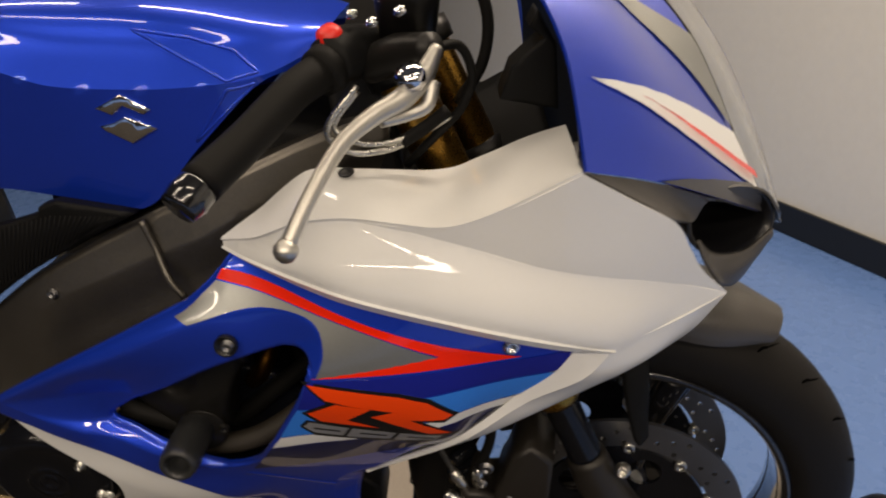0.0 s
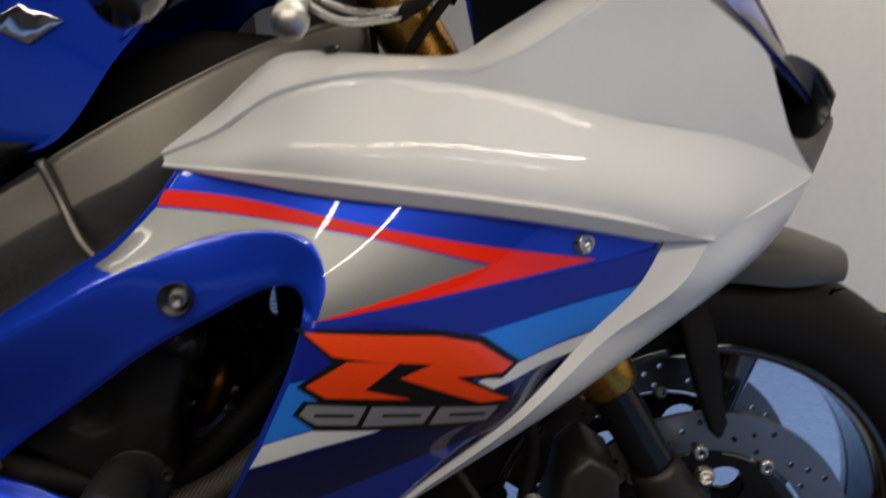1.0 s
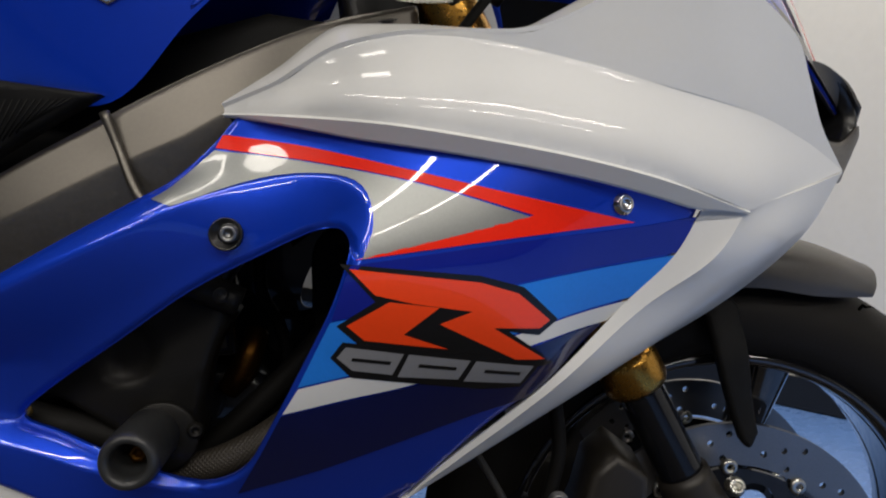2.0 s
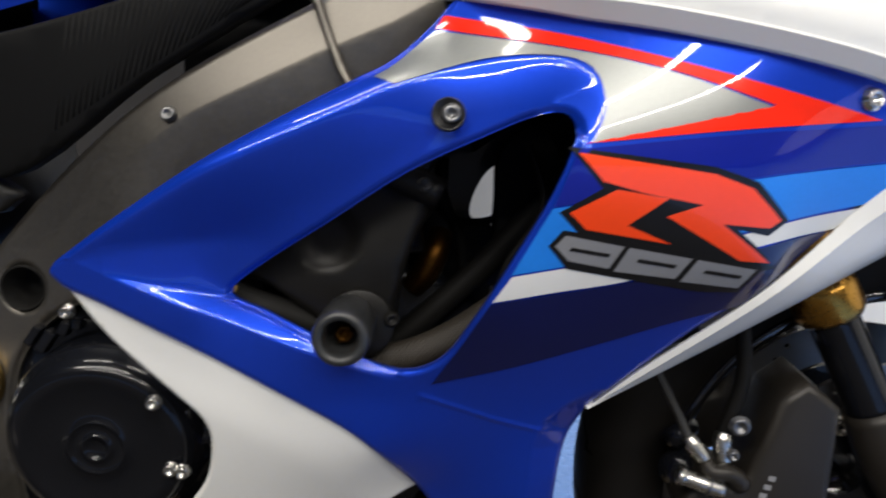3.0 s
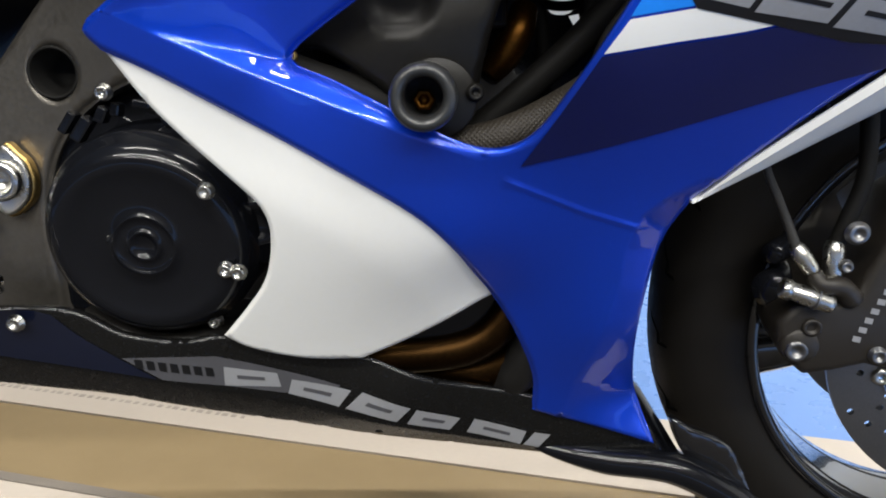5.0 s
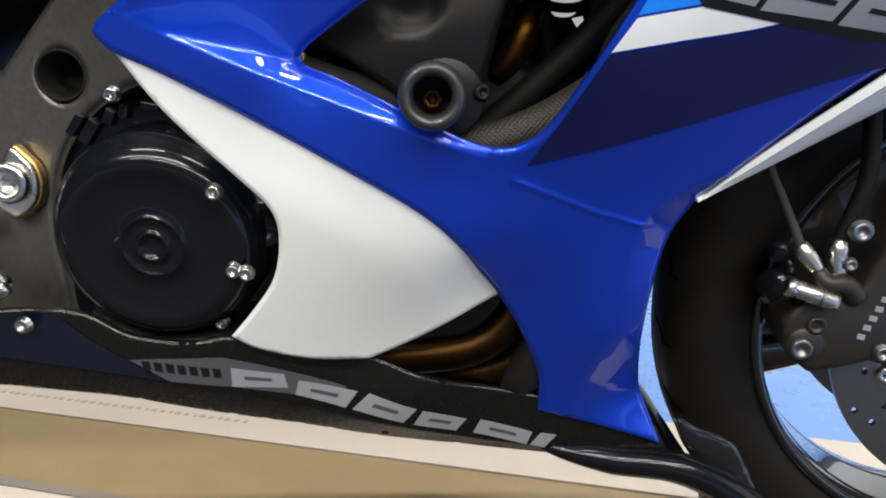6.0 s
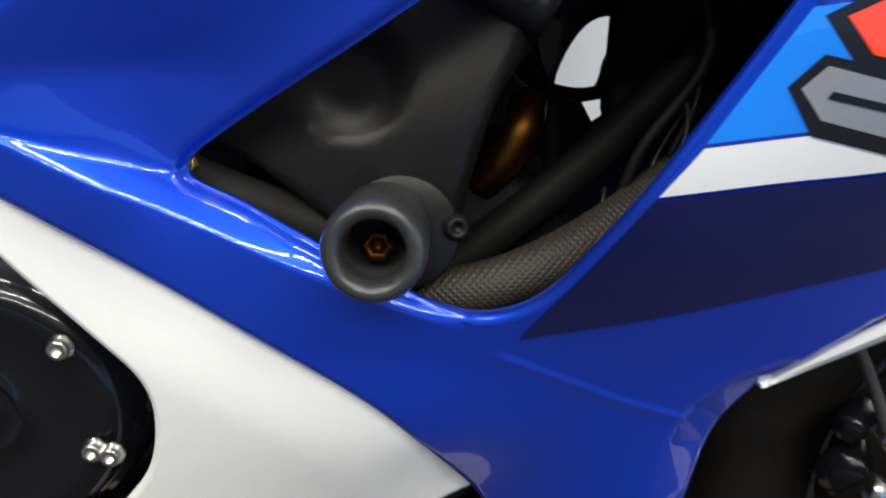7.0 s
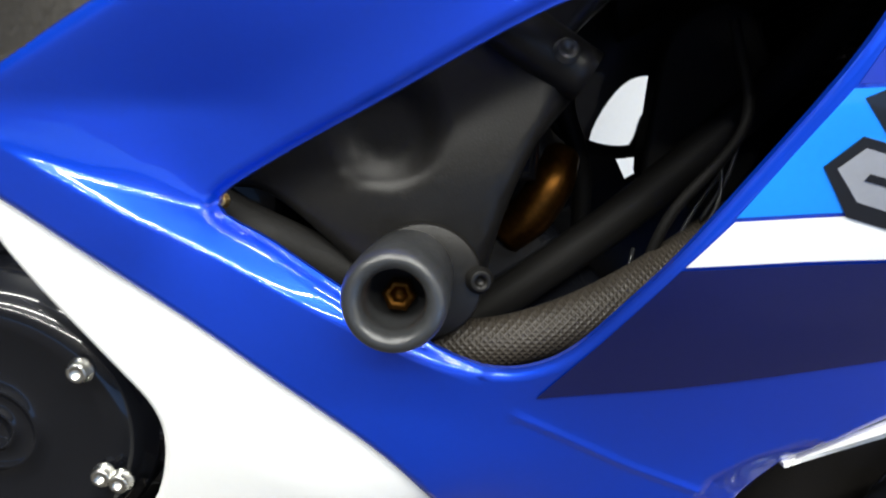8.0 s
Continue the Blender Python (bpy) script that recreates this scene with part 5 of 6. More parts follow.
def front_wheel():
    half = [(0.220, -0.046), (0.228, -0.056), (0.245, -0.0605), (0.266, -0.0600), (0.284, -0.0510), (0.2965, -0.036), (0.3045, -0.018), (R, 0.0)]
    CROWN.extend((-y, r) for r, y in half[::-1])
    prof = half + [(r, -y) for r, y in half[-2::-1]] + [(0.208, 0.03), (0.208, -0.03)]
    wheel = part("tyre", lathe([(r, y) for r, y in prof], AX, (0, -1, 0), 96, True), TYRE, bike, "black front tyre with a grooved tread")
    # Tread grooves as thin dark bars sunk into the crown.
    rim = part("rim", lathe([(k * 1.028, h) for k, h in [(0.2155, -0.050), (0.2165, -0.044), (0.211, -0.040), (0.2105, -0.030), (0.2085, -0.012), (0.2085, 0.012), (0.2105, 0.030), (0.211, 0.040), (0.2165, 0.044), (0.2155, 0.050),
                             (0.207, 0.050), (0.2045, 0.046), (0.2025, 0.028), (0.2015, 0.012), (0.2015, -0.012), (0.2025, -0.028), (0.2045, -0.046), (0.207, -0.050)]], AX, (0, -1, 0), 96, True), GLOSSBLACK, wheel, "gloss black cast rim")
    part("rim_tape", lathe([(0.2230, -0.0512), (0.2255, -0.0535), (0.2285, -0.0572), (0.2285, -0.0578), (0.2245, -0.0545), (0.2225, -0.0518)], AX, (0, -1, 0), 96, True), DISC, wheel, "thin pale line round the rim")
    for k in range(3):
        a = radians(193 + 120 * k)
        u, v = Vector((math.cos(a), 0, math.sin(a))), Vector((-math.sin(a), 0, math.cos(a)))
        c = Vector(AX)
        part("spoke", loft([[c + u * 0.035 + v * s * 0.020 + Vector((0, y0, 0)), c + u * 0.10 + v * s * 0.0135 + Vector((0, y0 * 0.8, 0)), c + u * 0.210 + v * s * 0.022 + Vector((0, y0, 0))]
                            for s, y0 in ((-1, -0.018), (0, -0.026), (1, -0.018), (1, 0.018), (0, 0.026), (-1, 0.018))], 14, 3, True), GLOSSBLACK, wheel)
    part("hub", lathe([(0.0, -0.075), (0.030, -0.075), (0.034, -0.06), (0.040, -0.03), (0.040, 0.03), (0.034, 0.06), (0.030, 0.075), (0.0, 0.075)], AX, (0, -1, 0), 40), GLOSSBLACK, wheel)
    return wheel


wheel = front_wheel()
wheel.matrix_basis = STEER
for g in range(26):
    a0 = 2 * math.pi * g / 26
    for s in (-1, 1):
        pts = []
        for k in range(5):
            yy = s * (0.006 + 0.044 * k / 4)
            rr = float(np.interp(abs(yy), [c[0] for c in CROWN], [c[1] for c in CROWN])) - 0.0017
            aa = a0 + 0.16 * (k / 4) + (0.12 if s > 0 else 0)
            pts.append((AX[0] + (rr + 0.0004) * math.cos(aa), yy, AX[2] + (rr + 0.0004) * math.sin(aa)))
        part("tread_groove", tube(pts, [0.0008, 0.0016, 0.0017, 0.0016, 0.0006], 3, 6), GROOVE, wheel)


def welded(bm):
    bmesh.ops.remove_doubles(bm, verts=bm.verts[:], dist=1e-6)
    return bm


def brake_disc(y):
    holes = [ring_loop(AX[0], AX[2], 0.116, 72)]
    for k in range(12):
        for j, (rr, da) in enumerate(((0.147, 0.0), (0.139, 0.13), (0.130, 0.26), (0.123, 0.05))):
            a = 2 * math.pi * k / 12 + da
            holes.append(ring_loop(AX[0] + rr * math.cos(a), AX[2] + rr * math.sin(a), 0.0034, 8))
    d = part("brake_disc", welded(panel(ring_loop(AX[0], AX[2], 0.158, 96), fixed(y), 0, 0.0055, 0.008, 0.0, holes)), DISC, wheel, "drilled steel brake disc", smooth=False)
    part("disc_carrier", welded(panel(ring_loop(AX[0], AX[2], 0.112, 60), fixed(y), 0.0, 0.005, 0.012, 0.0,
                               [ring_loop(AX[0] + 0.078 * math.cos(2 * math.pi * k / 5), AX[2] + 0.078 * math.sin(2 * math.pi * k / 5), 0.022, 16) for k in range(5)])), ENGINE, d, "black disc carrier", smooth=False)
    for k in range(10):
        a = 2 * math.pi * (k + 0.5) / 10
        part("disc_button", lathe([(0.008, -0.006), (0.008, 0.003), (0.006, 0.004), (0.003, 0.004), (0.003, 0.0)], (AX[0] + 0.114 * math.cos(a), y, AX[2] + 0.114 * math.sin(a)), (0, -1, 0), 16), STEEL, d, "bright disc button")


brake_disc(-0.070)
brake_disc(0.0645)


def fork(s):
    top, low = (Vector((-0.050, -0.100, 0.885)), Vector((0.228, -0.126, 0.290))) if s < 0 else (Vector((-0.030, 0.105, 0.885)), Vector((0.262, 0.078, 0.290)))
    d = (low - top).normalized()
    at = lambda z: top + d * ((885 - z) / 1000 / -d.z)
    bolt_side = (low + Vector((0.012, 0, -0.006))) + Vector((0, s * 0.026, 0))
    f = part("fork_tube", tube([at(905), at(700), at(497)], 0.0265, 4, 28), GOLD, bike, "gold anodised fork tube")
    part("fork_seal", lathe([(0.0, -0.02), (0.0285, -0.02), (0.0300, -0.012), (0.0300, 0.008), (0.0285, 0.012), (0.0260, 0.016), (0, 0.016)], at(487), d, 32), GOLD, f, "gold fork seal collar")
    part("fork_slider", tube([at(482), at(430), at(385)], 0.0215, 4, 24), ENGINE, f, "black fork inner tube")
    part("axle_bracket", tube([at(392), at(350), low + Vector((0.010, 0, 0))], [0.025, 0.029, 0.030], 5, 20), CALIPER, f, "dark cast axle bracket")
    part("axle_end", lathe([(0.017, 0), (0.017, 0.006), (0.010, 0.006), (0.009, 0.0), (0, 0)], bolt_side, (0, s, 0), 24), STEEL, f)
    part("lower_clamp", lathe([(0.0, -0.018), (0.034, -0.018), (0.036, 0), (0.034, 0.018), (0, 0.018)], at(715), d, 28), SATIN, f)
    part("upper_clamp", lathe([(0.0, -0.014), (0.034, -0.014), (0.035, 0), (0.034, 0.014), (0, 0.014)], at(868), d, 28), SATIN, f)


fork(-1)
fork(1)
part("steering_head", prism([(-0.10, 0.68), (-0.03, 0.68), (-0.05, 0.885), (-0.12, 0.885)], -0.10, 0.10, 0.012), SATIN, bike, "black steering head and clamps")


def caliper(s):
    c = prism([(0.021, 0.299), (0.025, 0.278), (0.031, 0.266), (0.047, 0.253), (0.069, 0.258), (0.092, 0.266), (0.128, 0.258), (0.146, 0.300), (0.150, 0.395), (0.122, 0.418),
               (0.100, 0.400), (0.088, 0.358), (0.082, 0.345), (0.077, 0.322), (0.066, 0.319), (0.046, 0.334), (0.037, 0.318), (0.029, 0.309)], -0.128, -0.050, 0.007)
    if s > 0:
        for v in c.verts:
            v.co = (v.co.x + 0.04, -v.co.y, v.co.z + 0.03)
        bmesh.ops.reverse_faces(c, faces=c.faces[:])
    ob = part("brake_caliper", c, CALIPER, bike, "dark bronze radial brake caliper")
    if s > 0:
        return
    part("piston_cover", lathe([(0.017, -0.03), (0.0175, 0.004), (0.015, 0.008), (0.0, 0.009)], (0.027, -0.085, 0.312), (-0.55, -0.8, 0), 24), ENGINE, ob)
    part("piston_cover", lathe([(0.010, -0.03), (0.010, 0.004), (0.008, 0.007), (0.0, 0.007)], (0.024, -0.085, 0.345), (-0.55, -0.8, 0), 24), ENGINE, ob)
    part("banjo_bolt", tube([(0.022, -0.136, 0.331), (0.036, -0.138, 0.327), (0.055, -0.138, 0.321)], [0.0068, 0.0076, 0.0072], 4, 14), STEEL, ob, "zinc banjo bolt")
    part("banjo_head", lathe([(0.0, 0.0), (0.0085, 0.0), (0.0085, 0.007), (0.006, 0.008), (0, 0.008)], (0.024, -0.136, 0.3305), (-1, 0.05, 0.25), 6), STEEL, ob)
    part("banjo_washer", lathe([(0.0, 0.0), (0.0088, 0.0), (0.0088, 0.002), (0, 0.002)], (0.044, -0.138, 0.3245), (-1, 0.05, 0.28), 20), DISC, ob)
    part("banjo_block", tube([(0.040, -0.132, 0.345), (0.046, -0.134, 0.336), (0.062, -0.132, 0.334), (0.074, -0.126, 0.322)], [0.006, 0.008, 0.008, 0.009], 5, 14), CALIPER, ob, "dark banjo block")
    for x, z, r in ((0.038, 0.276, 0.0085), (0.068, 0.377, 0.0075), (0.064, 0.350, 0.0045), (0.100, 0.276, 0.006), (0.128, 0.272, 0.006)):
        bolt((x, -0.128, z), (0, -1, 0), r, 0.005, "caliper_bolt", DISC, ob)
    part("socket_bolt", lathe([(0.0075, 0.0), (0.0075, 0.003), (0.0045, 0.0035), (0.0038, -0.002), (0.0, -0.002)], (0.047, -0.128, 0.297), (0, -1, 0), 20), CALIPER, ob)
    part("lug", lathe([(0.016, -0.02), (0.016, 0.003), (0.013, 0.006), (0.0, 0.006)], (0.041, -0.124, 0.279), (0, -1, 0), 28), CALIPER, ob)
    # Raised lettering kept as bars.
    for k in range(6):
        x, z = 0.079 + k * 0.0032, 0.287 + k * 0.0082
        part("letter_bar", panel(polygon([(x, z), (x + 0.0060, z - 0.0010), (x + 0.0064, z + 0.0036), (x + 0.0004, z + 0.0046)]), fixed(-0.1287), 0, 0.0006, 0.01, 0), PLATE, ob, "pale bar of lettering")
    part("line_fitting", tube([(0.026, -0.126, 0.364), (0.030, -0.128, 0.358), (0.036, -0.130, 0.350), (0.041, -0.131, 0.343)], [0.0058, 0.0072, 0.0068, 0.0055], 4, 12), STEEL, ob)
    part("line_fitting", tube([(0.058, -0.118, 0.366), (0.057, -0.120, 0.360), (0.057, -0.122, 0.350), (0.058, -0.124, 0.339)], [0.0068, 0.0082, 0.0078, 0.0068], 4, 12), STEEL, ob)
    line = part("brake_line", tube([(0.027, -0.126, 0.362), (0.018, -0.126, 0.381), (0.008, -0.126, 0.401), (-0.006, -0.127, 0.431), (-0.012, -0.13, 0.48)], [0.0040, 0.0037, 0.0035, 0.0034, 0.0034], 6, 10), BRAID, bike, "thin braided brake line")
    hose = part("brake_hose", tube([(0.058, -0.118, 0.364), (0.064, -0.118, 0.387), (0.071, -0.116, 0.416), (0.070, -0.112, 0.452), (0.060, -0.105, 0.53)], 0.0066, 6, 12), RUBBER, bike, "black rubber brake hose")
    for piece in (ob, line, hose):
        piece.matrix_basis = steered((0.024, -0.136, 0.3305), (0.0115, -0.136, 0.3345))


caliper(-1)
caliper(1)
bolt((0.226, -0.135, 0.378), (-0.3, -1, 0.4), 0.0075, 0.014, "bracket_bolt", STEEL, bike)


def fender():
    rails = []
    for k, (yy, dr) in enumerate(((-0.070, -0.024), (-0.071, -0.010), (-0.062, 0.006), (-0.035, 0.016), (0.0, 0.020))):
        pts = []
        for j in range(7):
            a = radians(61 + j * 12.33)
            taper = 1 - 0.75 * max(0, (1 - j)) - 0.3 * max(0, j - 5)
            rr = R + 0.010 + (dr if dr > 0 else dr * max(taper, 0.15))
            w = yy * (0.35 + 0.65 * min(1, (j + 0.25) / 1.5))
            pts.append((AX[0] + rr * math.cos(a), w, AX[2] + rr * math.sin(a)))
        rails.append(pts)
    bm = mirrored(loft(rails, 40, 5))
    return part("front_fender", thicken(bm, 0.003), DARKPLASTIC, bike, "dark grey plastic front fender")


fender_ob = fender()
fender_ob.matrix_basis = STEER
fender_ob.data.set_sharp_from_angle(angle=radians(50))
stay = part("fender_stay", panel(flat(outline([(0.222, 0.545), (0.246, 0.552), (0.256, 0.545)], [(0.256, 0.545), (0.262, 0.470), (0.266, 0.425)], [(0.266, 0.425), (0.256, 0.412), (0.248, 0.42)], [(0.248, 0.42), (0.232, 0.48), (0.222, 0.545)], n=4)),
                          spread([(0.222, -0.088, 0.545), (0.25, -0.106, 0.50), (0.27, -0.102, 0.45), (0.262, -0.112, 0.40), (0.262, -0.092, 0.545)], 1e-3), 0, 0.006, 0.010, 0.004), PLASTIC, fender_ob, "matt black fender bracket")

stay.matrix_parent_inverse = STEER.inverted() @ Matrix.Translation((-0.012, -0.025, 0.0))
for a, b in (((0.276, -0.085, 0.562), (0.335, -0.075, 0.545)), ((0.228, -0.09, 0.538), (0.283, -0.085, 0.539))):
    part("fender_pin", tube([a, b], 0.0013, 2, 8), STEEL, fender_ob, "bright steel pin").matrix_parent_inverse = STEER.inverted()

# ---- upper front cowl
REAR = [(0.121, -0.293, 0.821), (0.114, -0.284, 0.860), (0.105, -0.270, 0.902), (0.090, -0.252, 0.938), (0.072, -0.232, 0.965), (0.05, -0.20, 1.01)]
MIDA = [(0.186, -0.246, 0.797), (0.180, -0.240, 0.838), (0.168, -0.226, 0.880), (0.150, -0.205, 0.920), (0.130, -0.185, 0.950), (0.09, -0.16, 1.0)]
MIDB = [(0.257, -0.190, 0.762), (0.250, -0.182, 0.800), (0.230, -0.168, 0.846), (0.208, -0.150, 0.888), (0.185, -0.135, 0.920), (0.14, -0.11, 0.97)]
FRONT = [(0.343, -0.120, 0.716), (0.330, -0.104, 0.750), (0.304, -0.098, 0.797), (0.276, -0.096, 0.850), (0.248, -0.092, 0.895), (0.20, -0.08, 0.95)]
NOSE = [(0.380, -0.085, 0.690), (0.362, -0.070, 0.740), (0.330, -0.062, 0.800), (0.296, -0.058, 0.858), (0.264, -0.054, 0.902), (0.22, -0.05, 0.955)]
TIP = [(0.405, 0.0, 0.680), (0.385, 0.0, 0.740), (0.352, 0.0, 0.805), (0.314, 0.0, 0.866), (0.280, 0.0, 0.910), (0.235, 0.0, 0.960)]
cowl = part("front_cowl", thicken(loft([REAR, MIDA, MIDB, FRONT], 30, 7), 0.003), BLUE, bike, "glossy blue front cowl with a white flash")
cowl.data.set_sharp_from_angle(angle=radians(50))
part("headlight_lens", thicken(mirrored(loft([FRONT, NOSE, TIP], 30, 5)), 0.003), LENS, bike, "clear headlight and screen cover")
part("far_cowl", thicken(loft([[(x, -y, z) for x, y, z in r] for r in (REAR, MIDA, MIDB, FRONT)], 20, 5), 0.003), BLUE, bike, "blue front cowl of the far side")


def cowl_patch(name, mat, label, rows, lift):
    """A film patch on the cowl between rails, given as (share along, share across) corners."""
    rails = [REAR, MIDA, MIDB, FRONT]
    cs = [curve(r, 60) for r in rails]

    def at(u, v):
        col = curve([c[min(len(c) - 1, round(u * (len(c) - 1)))] for c in cs], 60)
        p = col[min(len(col) - 1, round(v * (len(col) - 1)))]
        return Vector((p.x + lift * 0.55, p.y - lift * 0.75, p.z + lift * 0.3))

    bm = bmesh.new()
    n = 24
    (u0, v0), (u1, v1), (u2, v2) = rows
    grid = []
    for i in range(n + 1):
        s = i / n
        a, b = (u0 + (u1 - u0) * s, v0 + (v1 - v0) * s), (u0 + (u2 - u0) * s, v0 + (v2 - v0) * s)
        grid.append([bm.verts.new(at(a[0] + (b[0] - a[0]) * j / 8, a[1] + (b[1] - a[1]) * j / 8)) for j in range(9)])
    for i in range(n):
        for j in range(8):
            try:
                bm.faces.new((grid[i][j], grid[i + 1][j], grid[i + 1][j + 1], grid[i][j + 1]))
            except ValueError:
                pass
    return part(name, bm, mat, cowl, label)


cowl_patch("white_flash", WHITE, "white pointed flash", ((0.36, 0.08), (0.40, 1.0), (0.14, 1.0)), 0.0055)
cowl_patch("red_flash", RED, "thin red line in the flash", ((0.33, 0.30), (0.235, 1.0), (0.195, 1.0)), 0.0100)
cowl_patch("lower_film", GREYFILM, "dark grey film at the lower cowl corner", ((0.0, 0.36), (0.17, 1.0), (0.0, 1.0)), 0.0055)
cowl_patch("grey_flash", SILVER, "grey film at the cowl edge", ((0.99, 0.35), (0.80, 1.0), (0.42, 1.0)), 0.0055)

# Air duct between the cowl and the side panel.
D_TOP = [(0.121, -0.292, 0.819), (0.186, -0.246, 0.796), (0.257, -0.190, 0.761), (0.343, -0.120, 0.715), (0.380, -0.085, 0.690)]
MC, MU, MV = Vector((0.297, -0.165, 0.724)), Vector((0.050, 0.026, -0.008)), Vector((0.0, 0.005, 0.034))


def mouth_ring(k, back, n=24):
    return [MC + Vector((-0.35, 0.9, -0.05)) * back + MU * (k * math.cos(2 * math.pi * i / n)) + MV * (k * math.sin(2 * math.pi * i / n)) for i in range(n)]


def stitched(rings):
    bm = bmesh.new()
    rows = [[bm.verts.new(p) for p in r] for r in rings]
    n = len(rows[0])
    for a, b in zip(rows, rows[1:]):
        for i in range(n):
            bm.faces.new((a[i], a[(i + 1) % n], b[(i + 1) % n], b[i]))
    bm.faces.new(rows[-1])
    bmesh.ops.recalc_face_normals(bm, faces=bm.faces[:])
    return bm


RIM = [MC + MU * (1.09 * math.cos(radians(a))) + MV * (1.09 * math.sin(radians(a))) - Vector((-0.35, 0.9, -0.05)) * 0.003 for a in (172, 135, 95, 55, 12)]
D_END = [(0.206, -0.256, 0.763), (0.224, -0.228, 0.750)] + [tuple(p) for p in RIM]
D_MID = between(D_TOP, D_END, 0.5)
duct = part("air_duct", thicken(loft([D_TOP, D_MID, D_END], 24, 5), 0.003), DARKPLASTIC, bike, "dark grey plastic air duct surround")
duct.data.set_sharp_from_angle(angle=radians(50))
part("duct_mouth", stitched([mouth_ring(1.10, 0.004), mouth_ring(1.06, 0.0), mouth_ring(1.0, 0.001), mouth_ring(0.94, 0.012), mouth_ring(0.85, 0.06), mouth_ring(0.6, 0.09)]), BLACKFILM, duct, "black oval duct mouth")
part("duct_lip", thicken(loft([[(0.250, -0.200, 0.720), (0.270, -0.184, 0.700), (0.297, -0.170, 0.691), (0.322, -0.154, 0.693), (0.346, -0.141, 0.708)],
                               [(0.258, -0.204, 0.700), (0.276, -0.188, 0.682), (0.300, -0.174, 0.674), (0.326, -0.154, 0.679), (0.350, -0.134, 0.696)],
                               [(0.278, -0.198, 0.672), (0.288, -0.184, 0.662), (0.306, -0.166, 0.656), (0.330, -0.140, 0.664), (0.350, -0.118, 0.684)]], 20, 4), 0.003), DARKPLASTIC, duct, "dark grey duct lip")
part("panel_tab", thicken(loft([[(0.118, -0.190, 0.813), (0.116, -0.24, 0.812), (0.115, -0.288, 0.813)], [(0.165, -0.190, 0.821), (0.147, -0.24, 0.819), (0.123, -0.290, 0.8185)]], 8, 2), 0.003), WHITE, upper, "white tab at the panel end")
part("inner_panel", mirrored(thicken(loft([[(x, y, z - 0.004) for x, y, z in UP_T], [(x + 0.01, y * 0.55, z - 0.05) for x, y, z in UP_T], [(x + 0.03, y * 0.30, z - 0.11) for x, y, z in UP_T]], 24, 4), 0.003)), PLASTIC, bike, "black plastic inner fairing panel")
part("screen_stay", tube([(0.02, -0.10, 0.83), (0.045, -0.10, 0.870), (0.050, -0.10, 0.915), (0.035, -0.10, 0.96)], 0.006, 6, 10), RUBBER, bike)
part("dash_shroud", panel(polygon([(0.060, 0.850), (0.115, 0.840), (0.110, 0.900), (0.092, 0.930), (0.085, 0.915), (0.098, 0.905), (0.070, 0.880)]), fixed(-0.17), 0, 0.05, 0.01, 0.003), PLASTIC, bike, "black dash shroud")
part("cockpit_shell", loft([[(0.118, -0.285, 0.822), (0.113, -0.268, 0.880), (0.10, -0.245, 0.935)], [(0.14, -0.15, 0.75), (0.15, -0.15, 0.84), (0.14, -0.14, 0.90)], [(0.16, 0, 0.70), (0.17, 0, 0.82), (0.17, 0, 0.86)],
                            [(0.14, 0.15, 0.75), (0.15, 0.15, 0.84), (0.14, 0.14, 0.90)], [(0.118, 0.285, 0.822), (0.113, 0.268, 0.880), (0.10, 0.245, 0.935)]], 12, 4), PLASTIC, bike, "black plastic cockpit shell")

# ---- handlebar
bar = part("handlebar", tube([(-0.055, -0.105, 0.880), (-0.085, -0.165, 0.885), (-0.125, -0.235, 0.868), (-0.180, -0.322, 0.816)], 0.0115, 6, 16), SATIN, bike, "black clip-on handlebar")
grip = part("grip", tube([(-0.100, -0.197, 0.881), (-0.120, -0.228, 0.870), (-0.150, -0.275, 0.842), (-0.178, -0.318, 0.819)], [0.0175, 0.0165, 0.0165, 0.0175], 8, 20), RUBBER, bar, "black rubber grip")
part("bar_end", tube([(-0.178, -0.318, 0.819), (-0.184, -0.328, 0.813), (-0.190, -0.337, 0.807)], [0.0165, 0.0175, 0.0150], 4, 20), GLOSSBLACK, bar, "black bar end weight")
part("grip_flange", tube([(-0.094, -0.190, 0.884), (-0.101, -0.200, 0.880)], [0.023, 0.021], 2, 20), RUBBER, bar)
switch = part("switch_housing", tube([(-0.060, -0.135, 0.890), (-0.080, -0.165, 0.892), (-0.094, -0.190, 0.888)], [0.022, 0.026, 0.022], 5, 16), PLASTIC, bar, "black switch housing")
part("kill_switch", lathe([(0.0125, -0.006), (0.0125, 0.004), (0.010, 0.009), (0.005, 0.011), (0.0, 0.011)], (-0.092, -0.180, 0.908), (-0.35, -0.5, 0.85), 20), REDPLASTIC, switch, "red kill switch")
part("master_cylinder", tube([(-0.062, -0.16, 0.880), (-0.030, -0.185, 0.895), (0.000, -0.215, 0.905)], [0.017, 0.018, 0.013], 5, 16), SATIN, bar, "black brake master cylinder")
part("fluid_cup", lathe([(0.0, -0.02), (0.026, -0.02), (0.030, 0.012), (0.032, 0.014), (0.032, 0.022), (0.028, 0.026), (0.0, 0.026)], (-0.025, -0.155, 0.925), (0, 0, 1), 32), SATIN, bar, "black brake fluid cup")
for p in ((-0.052, -0.2, 0.923), (-0.028, -0.2, 0.932), (-0.073, -0.17, 0.926)):
    bolt(p, (-0.2, -0.5, 0.8), 0.0045, 0.004, "clamp_bolt", CHROME, bar)
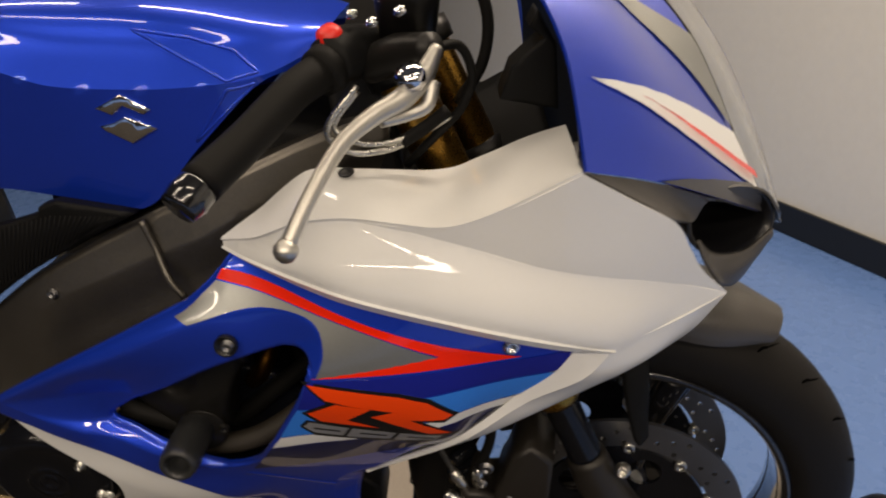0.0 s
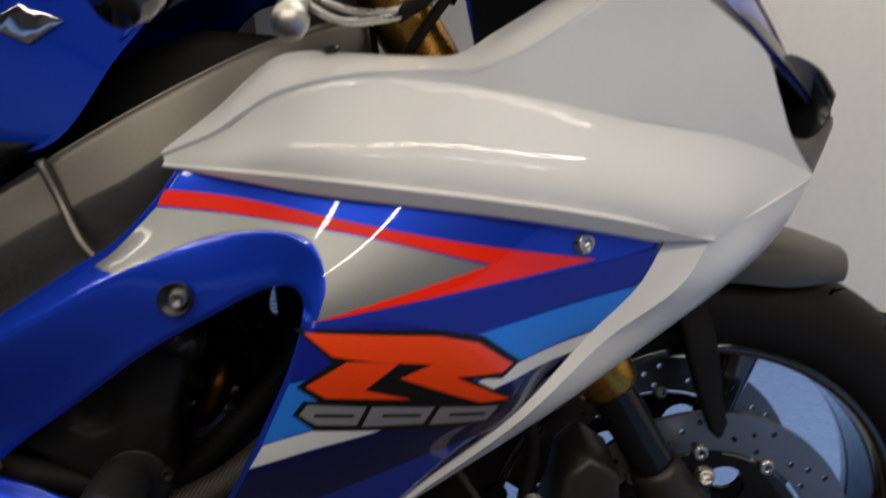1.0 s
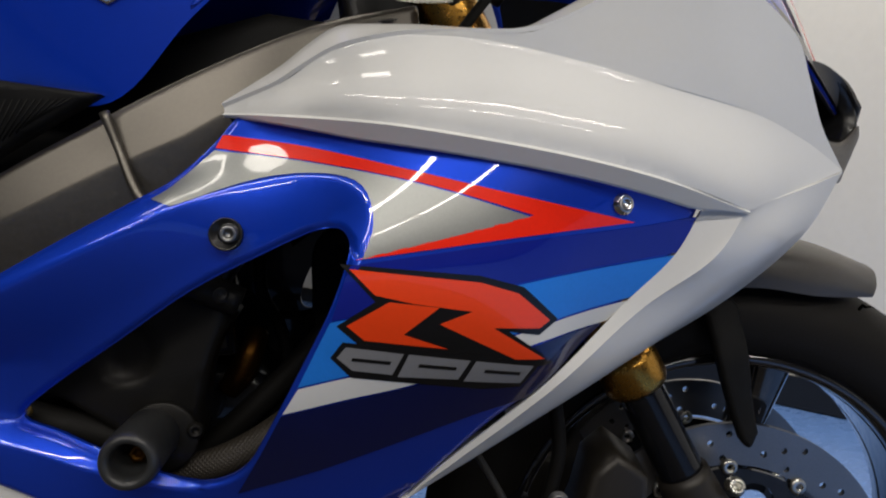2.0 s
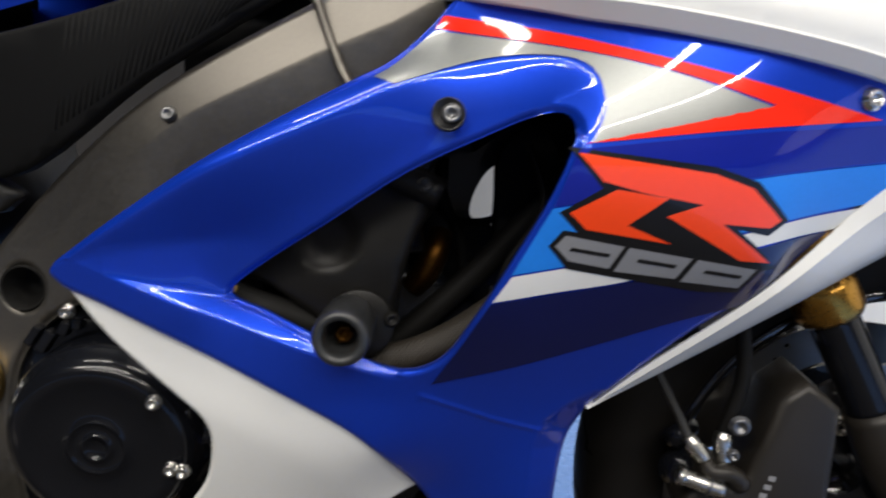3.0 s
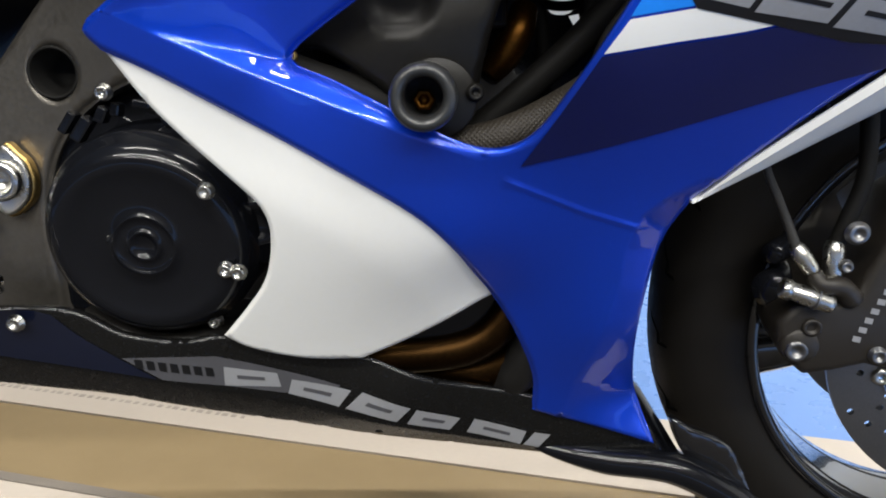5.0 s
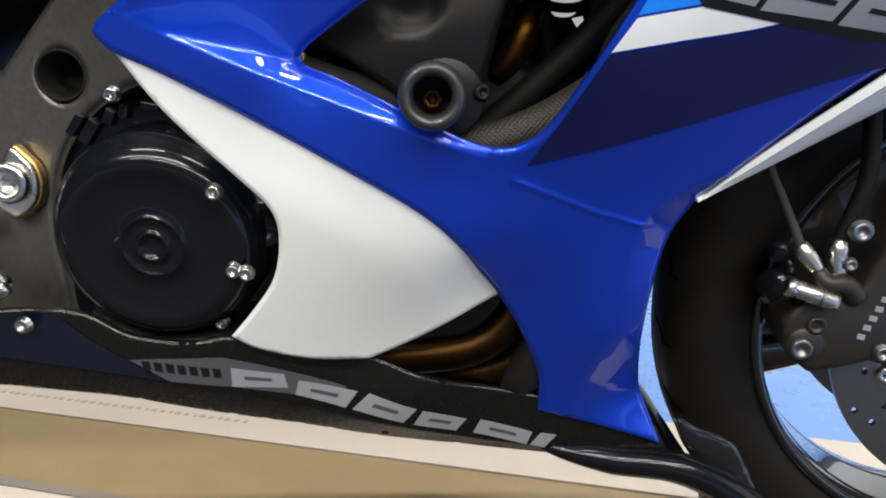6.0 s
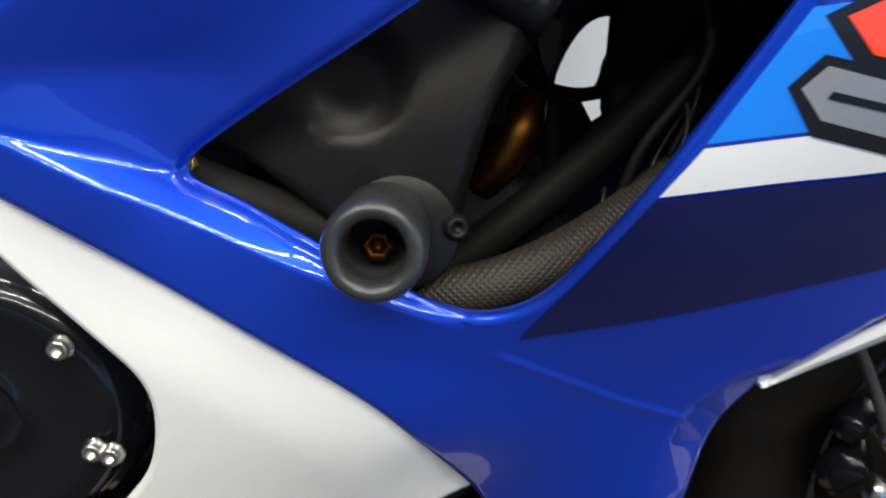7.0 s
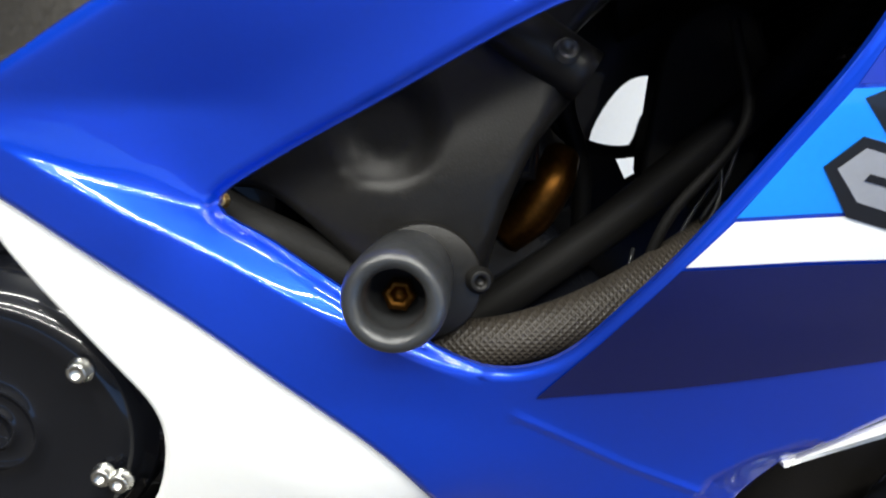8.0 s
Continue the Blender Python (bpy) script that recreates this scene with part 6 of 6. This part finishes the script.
lever = part("brake_lever", tube([(0.004, -0.232, 0.908), (-0.006, -0.248, 0.890), (-0.022, -0.264, 0.874), (-0.045, -0.284, 0.864), (-0.066, -0.306, 0.850), (-0.081, -0.334, 0.830), (-0.092, -0.352, 0.811), (-0.101, -0.367, 0.792)],
                                 [0.0055, 0.0090, 0.0095, 0.0078, 0.0066, 0.0062, 0.0060, 0.0060], 7, 16), BRUSHED, bar, "polished alloy brake lever")
part("lever_ball", lathe([(0.0, -0.0095), (0.005, -0.008), (0.0085, -0.004), (0.0095, 0.0), (0.0085, 0.004), (0.005, 0.008), (0.0, 0.0095)], (-0.1025, -0.370, 0.788), (0, 0, 1), 24), BRUSHED, lever, "polished lever ball end")
part("lever_web", tube([(0.000, -0.246, 0.882), (-0.004, -0.256, 0.866), (-0.020, -0.266, 0.860), (-0.040, -0.280, 0.858)], [0.0075, 0.0060, 0.0050, 0.0045], 6, 12), BRUSHED, lever)
part("adjuster", lathe([(0.0, -0.006), (0.012, -0.006), (0.013, 0.0), (0.012, 0.006), (0.006, 0.008), (0.0, 0.008)], (-0.016, -0.262, 0.890), (-0.2, -0.5, 0.8), 10), CHROME, lever, "knurled chrome adjuster wheel")
part("throttle_cable", tube([(-0.070, -0.19, 0.868), (-0.098, -0.20, 0.830), (-0.078, -0.20, 0.809), (-0.045, -0.19, 0.808), (-0.020, -0.175, 0.815), (0.015, -0.17, 0.835)], 0.0032, 8, 10), STEEL, bike, "bright throttle cable sleeve")
part("throttle_cable", tube([(-0.070, -0.185, 0.862), (-0.092, -0.195, 0.832), (-0.070, -0.195, 0.816), (-0.040, -0.185, 0.814), (0.0, -0.17, 0.826)], 0.0030, 8, 10), STEEL, bike, "bright throttle cable sleeve")
part("cable_boot", tube([(-0.032, -0.18, 0.812), (-0.010, -0.172, 0.824), (0.012, -0.17, 0.840)], 0.0065, 5, 12), RUBBER, bike)
part("hose_loop", tube([(-0.005, -0.20, 0.900), (0.022, -0.175, 0.900), (0.034, -0.17, 0.872), (0.024, -0.17, 0.842), (0.0, -0.165, 0.815), (-0.03, -0.15, 0.78)], 0.0045, 8, 10), RUBBER, bike, "black brake hose loop")

# ---- front wheel stand
stand = empty("wheel_stand")
stand.location.z = FLOOR
tagged(stand, "black tubular steel front wheel stand on the floor", "wheel stand")
part("side_tube", tube([(0.10, -0.118, 0.022), (0.25, -0.125, 0.020), (0.50, -0.125, 0.020), (0.66, -0.10, 0.020)], 0.018, 6, 14), SATIN, stand)
part("side_tube", tube([(0.06, 0.125, 0.020), (0.15, 0.125, 0.020), (0.50, 0.125, 0.020), (0.66, 0.10, 0.020)], 0.018, 6, 14), SATIN, stand)
part("hoop", tube([(0.60, -0.115, 0.025), (0.68, -0.10, 0.10), (0.70, -0.06, 0.17), (0.70, 0.0, 0.19), (0.70, 0.06, 0.17), (0.68, 0.10, 0.10), (0.60, 0.115, 0.025)], 0.016, 6, 14), SATIN, stand)
# A curved arm under the nose of the belly pan on each side, down to the side tubes.
for s in (-1, 1):
    drop = 0.0 if s < 0 else 0.06
    part("arm", tube([(x, y, z - drop * (z > 0.1)) for x, y, z in ((-0.185, s * 0.070, 0.200), (-0.150, s * 0.078, 0.193), (-0.11, s * 0.082, 0.187), (-0.04, s * 0.086, 0.178), (0.03, s * 0.095, 0.135), (0.075, s * 0.108, 0.070), (0.11, s * 0.118, 0.022))],
                     [0.004, 0.009, 0.0135, 0.0150, 0.0150, 0.0150, 0.0150], 6, 14), ENGINE, stand)
part("cross_bar", tube([(-0.045, -0.088, 0.180), (-0.045, 0.0, 0.180), (-0.045, 0.088, 0.180)], 0.009, 6, 12), ENGINE, stand)
part("cradle", panel(flat(curve([(-0.052, 0.192), (-0.030, 0.182), (0.000, 0.169), (0.015, 0.146), (0.036, 0.098), (0.014, 0.092), (-0.014, 0.130), (-0.040, 0.160)], 4, True)), fixed(-0.078), 0, 0.008, 0.01, 0.003), GLOSSBLACK, stand, "gloss black wheel cradle plate").location.z = -FLOOR
# Added block, no known part: hides pale floor where the view is dark.
part("floor_blocker", prism([(-0.20, 0.18), (-0.100, 0.176), (-0.088, 0.20), (-0.092, 0.262), (-0.115, 0.280), (-0.20, 0.25)], -0.045, 0.06, 0.008), PLASTIC, bike, "added black block that hides the floor behind the belly pan")
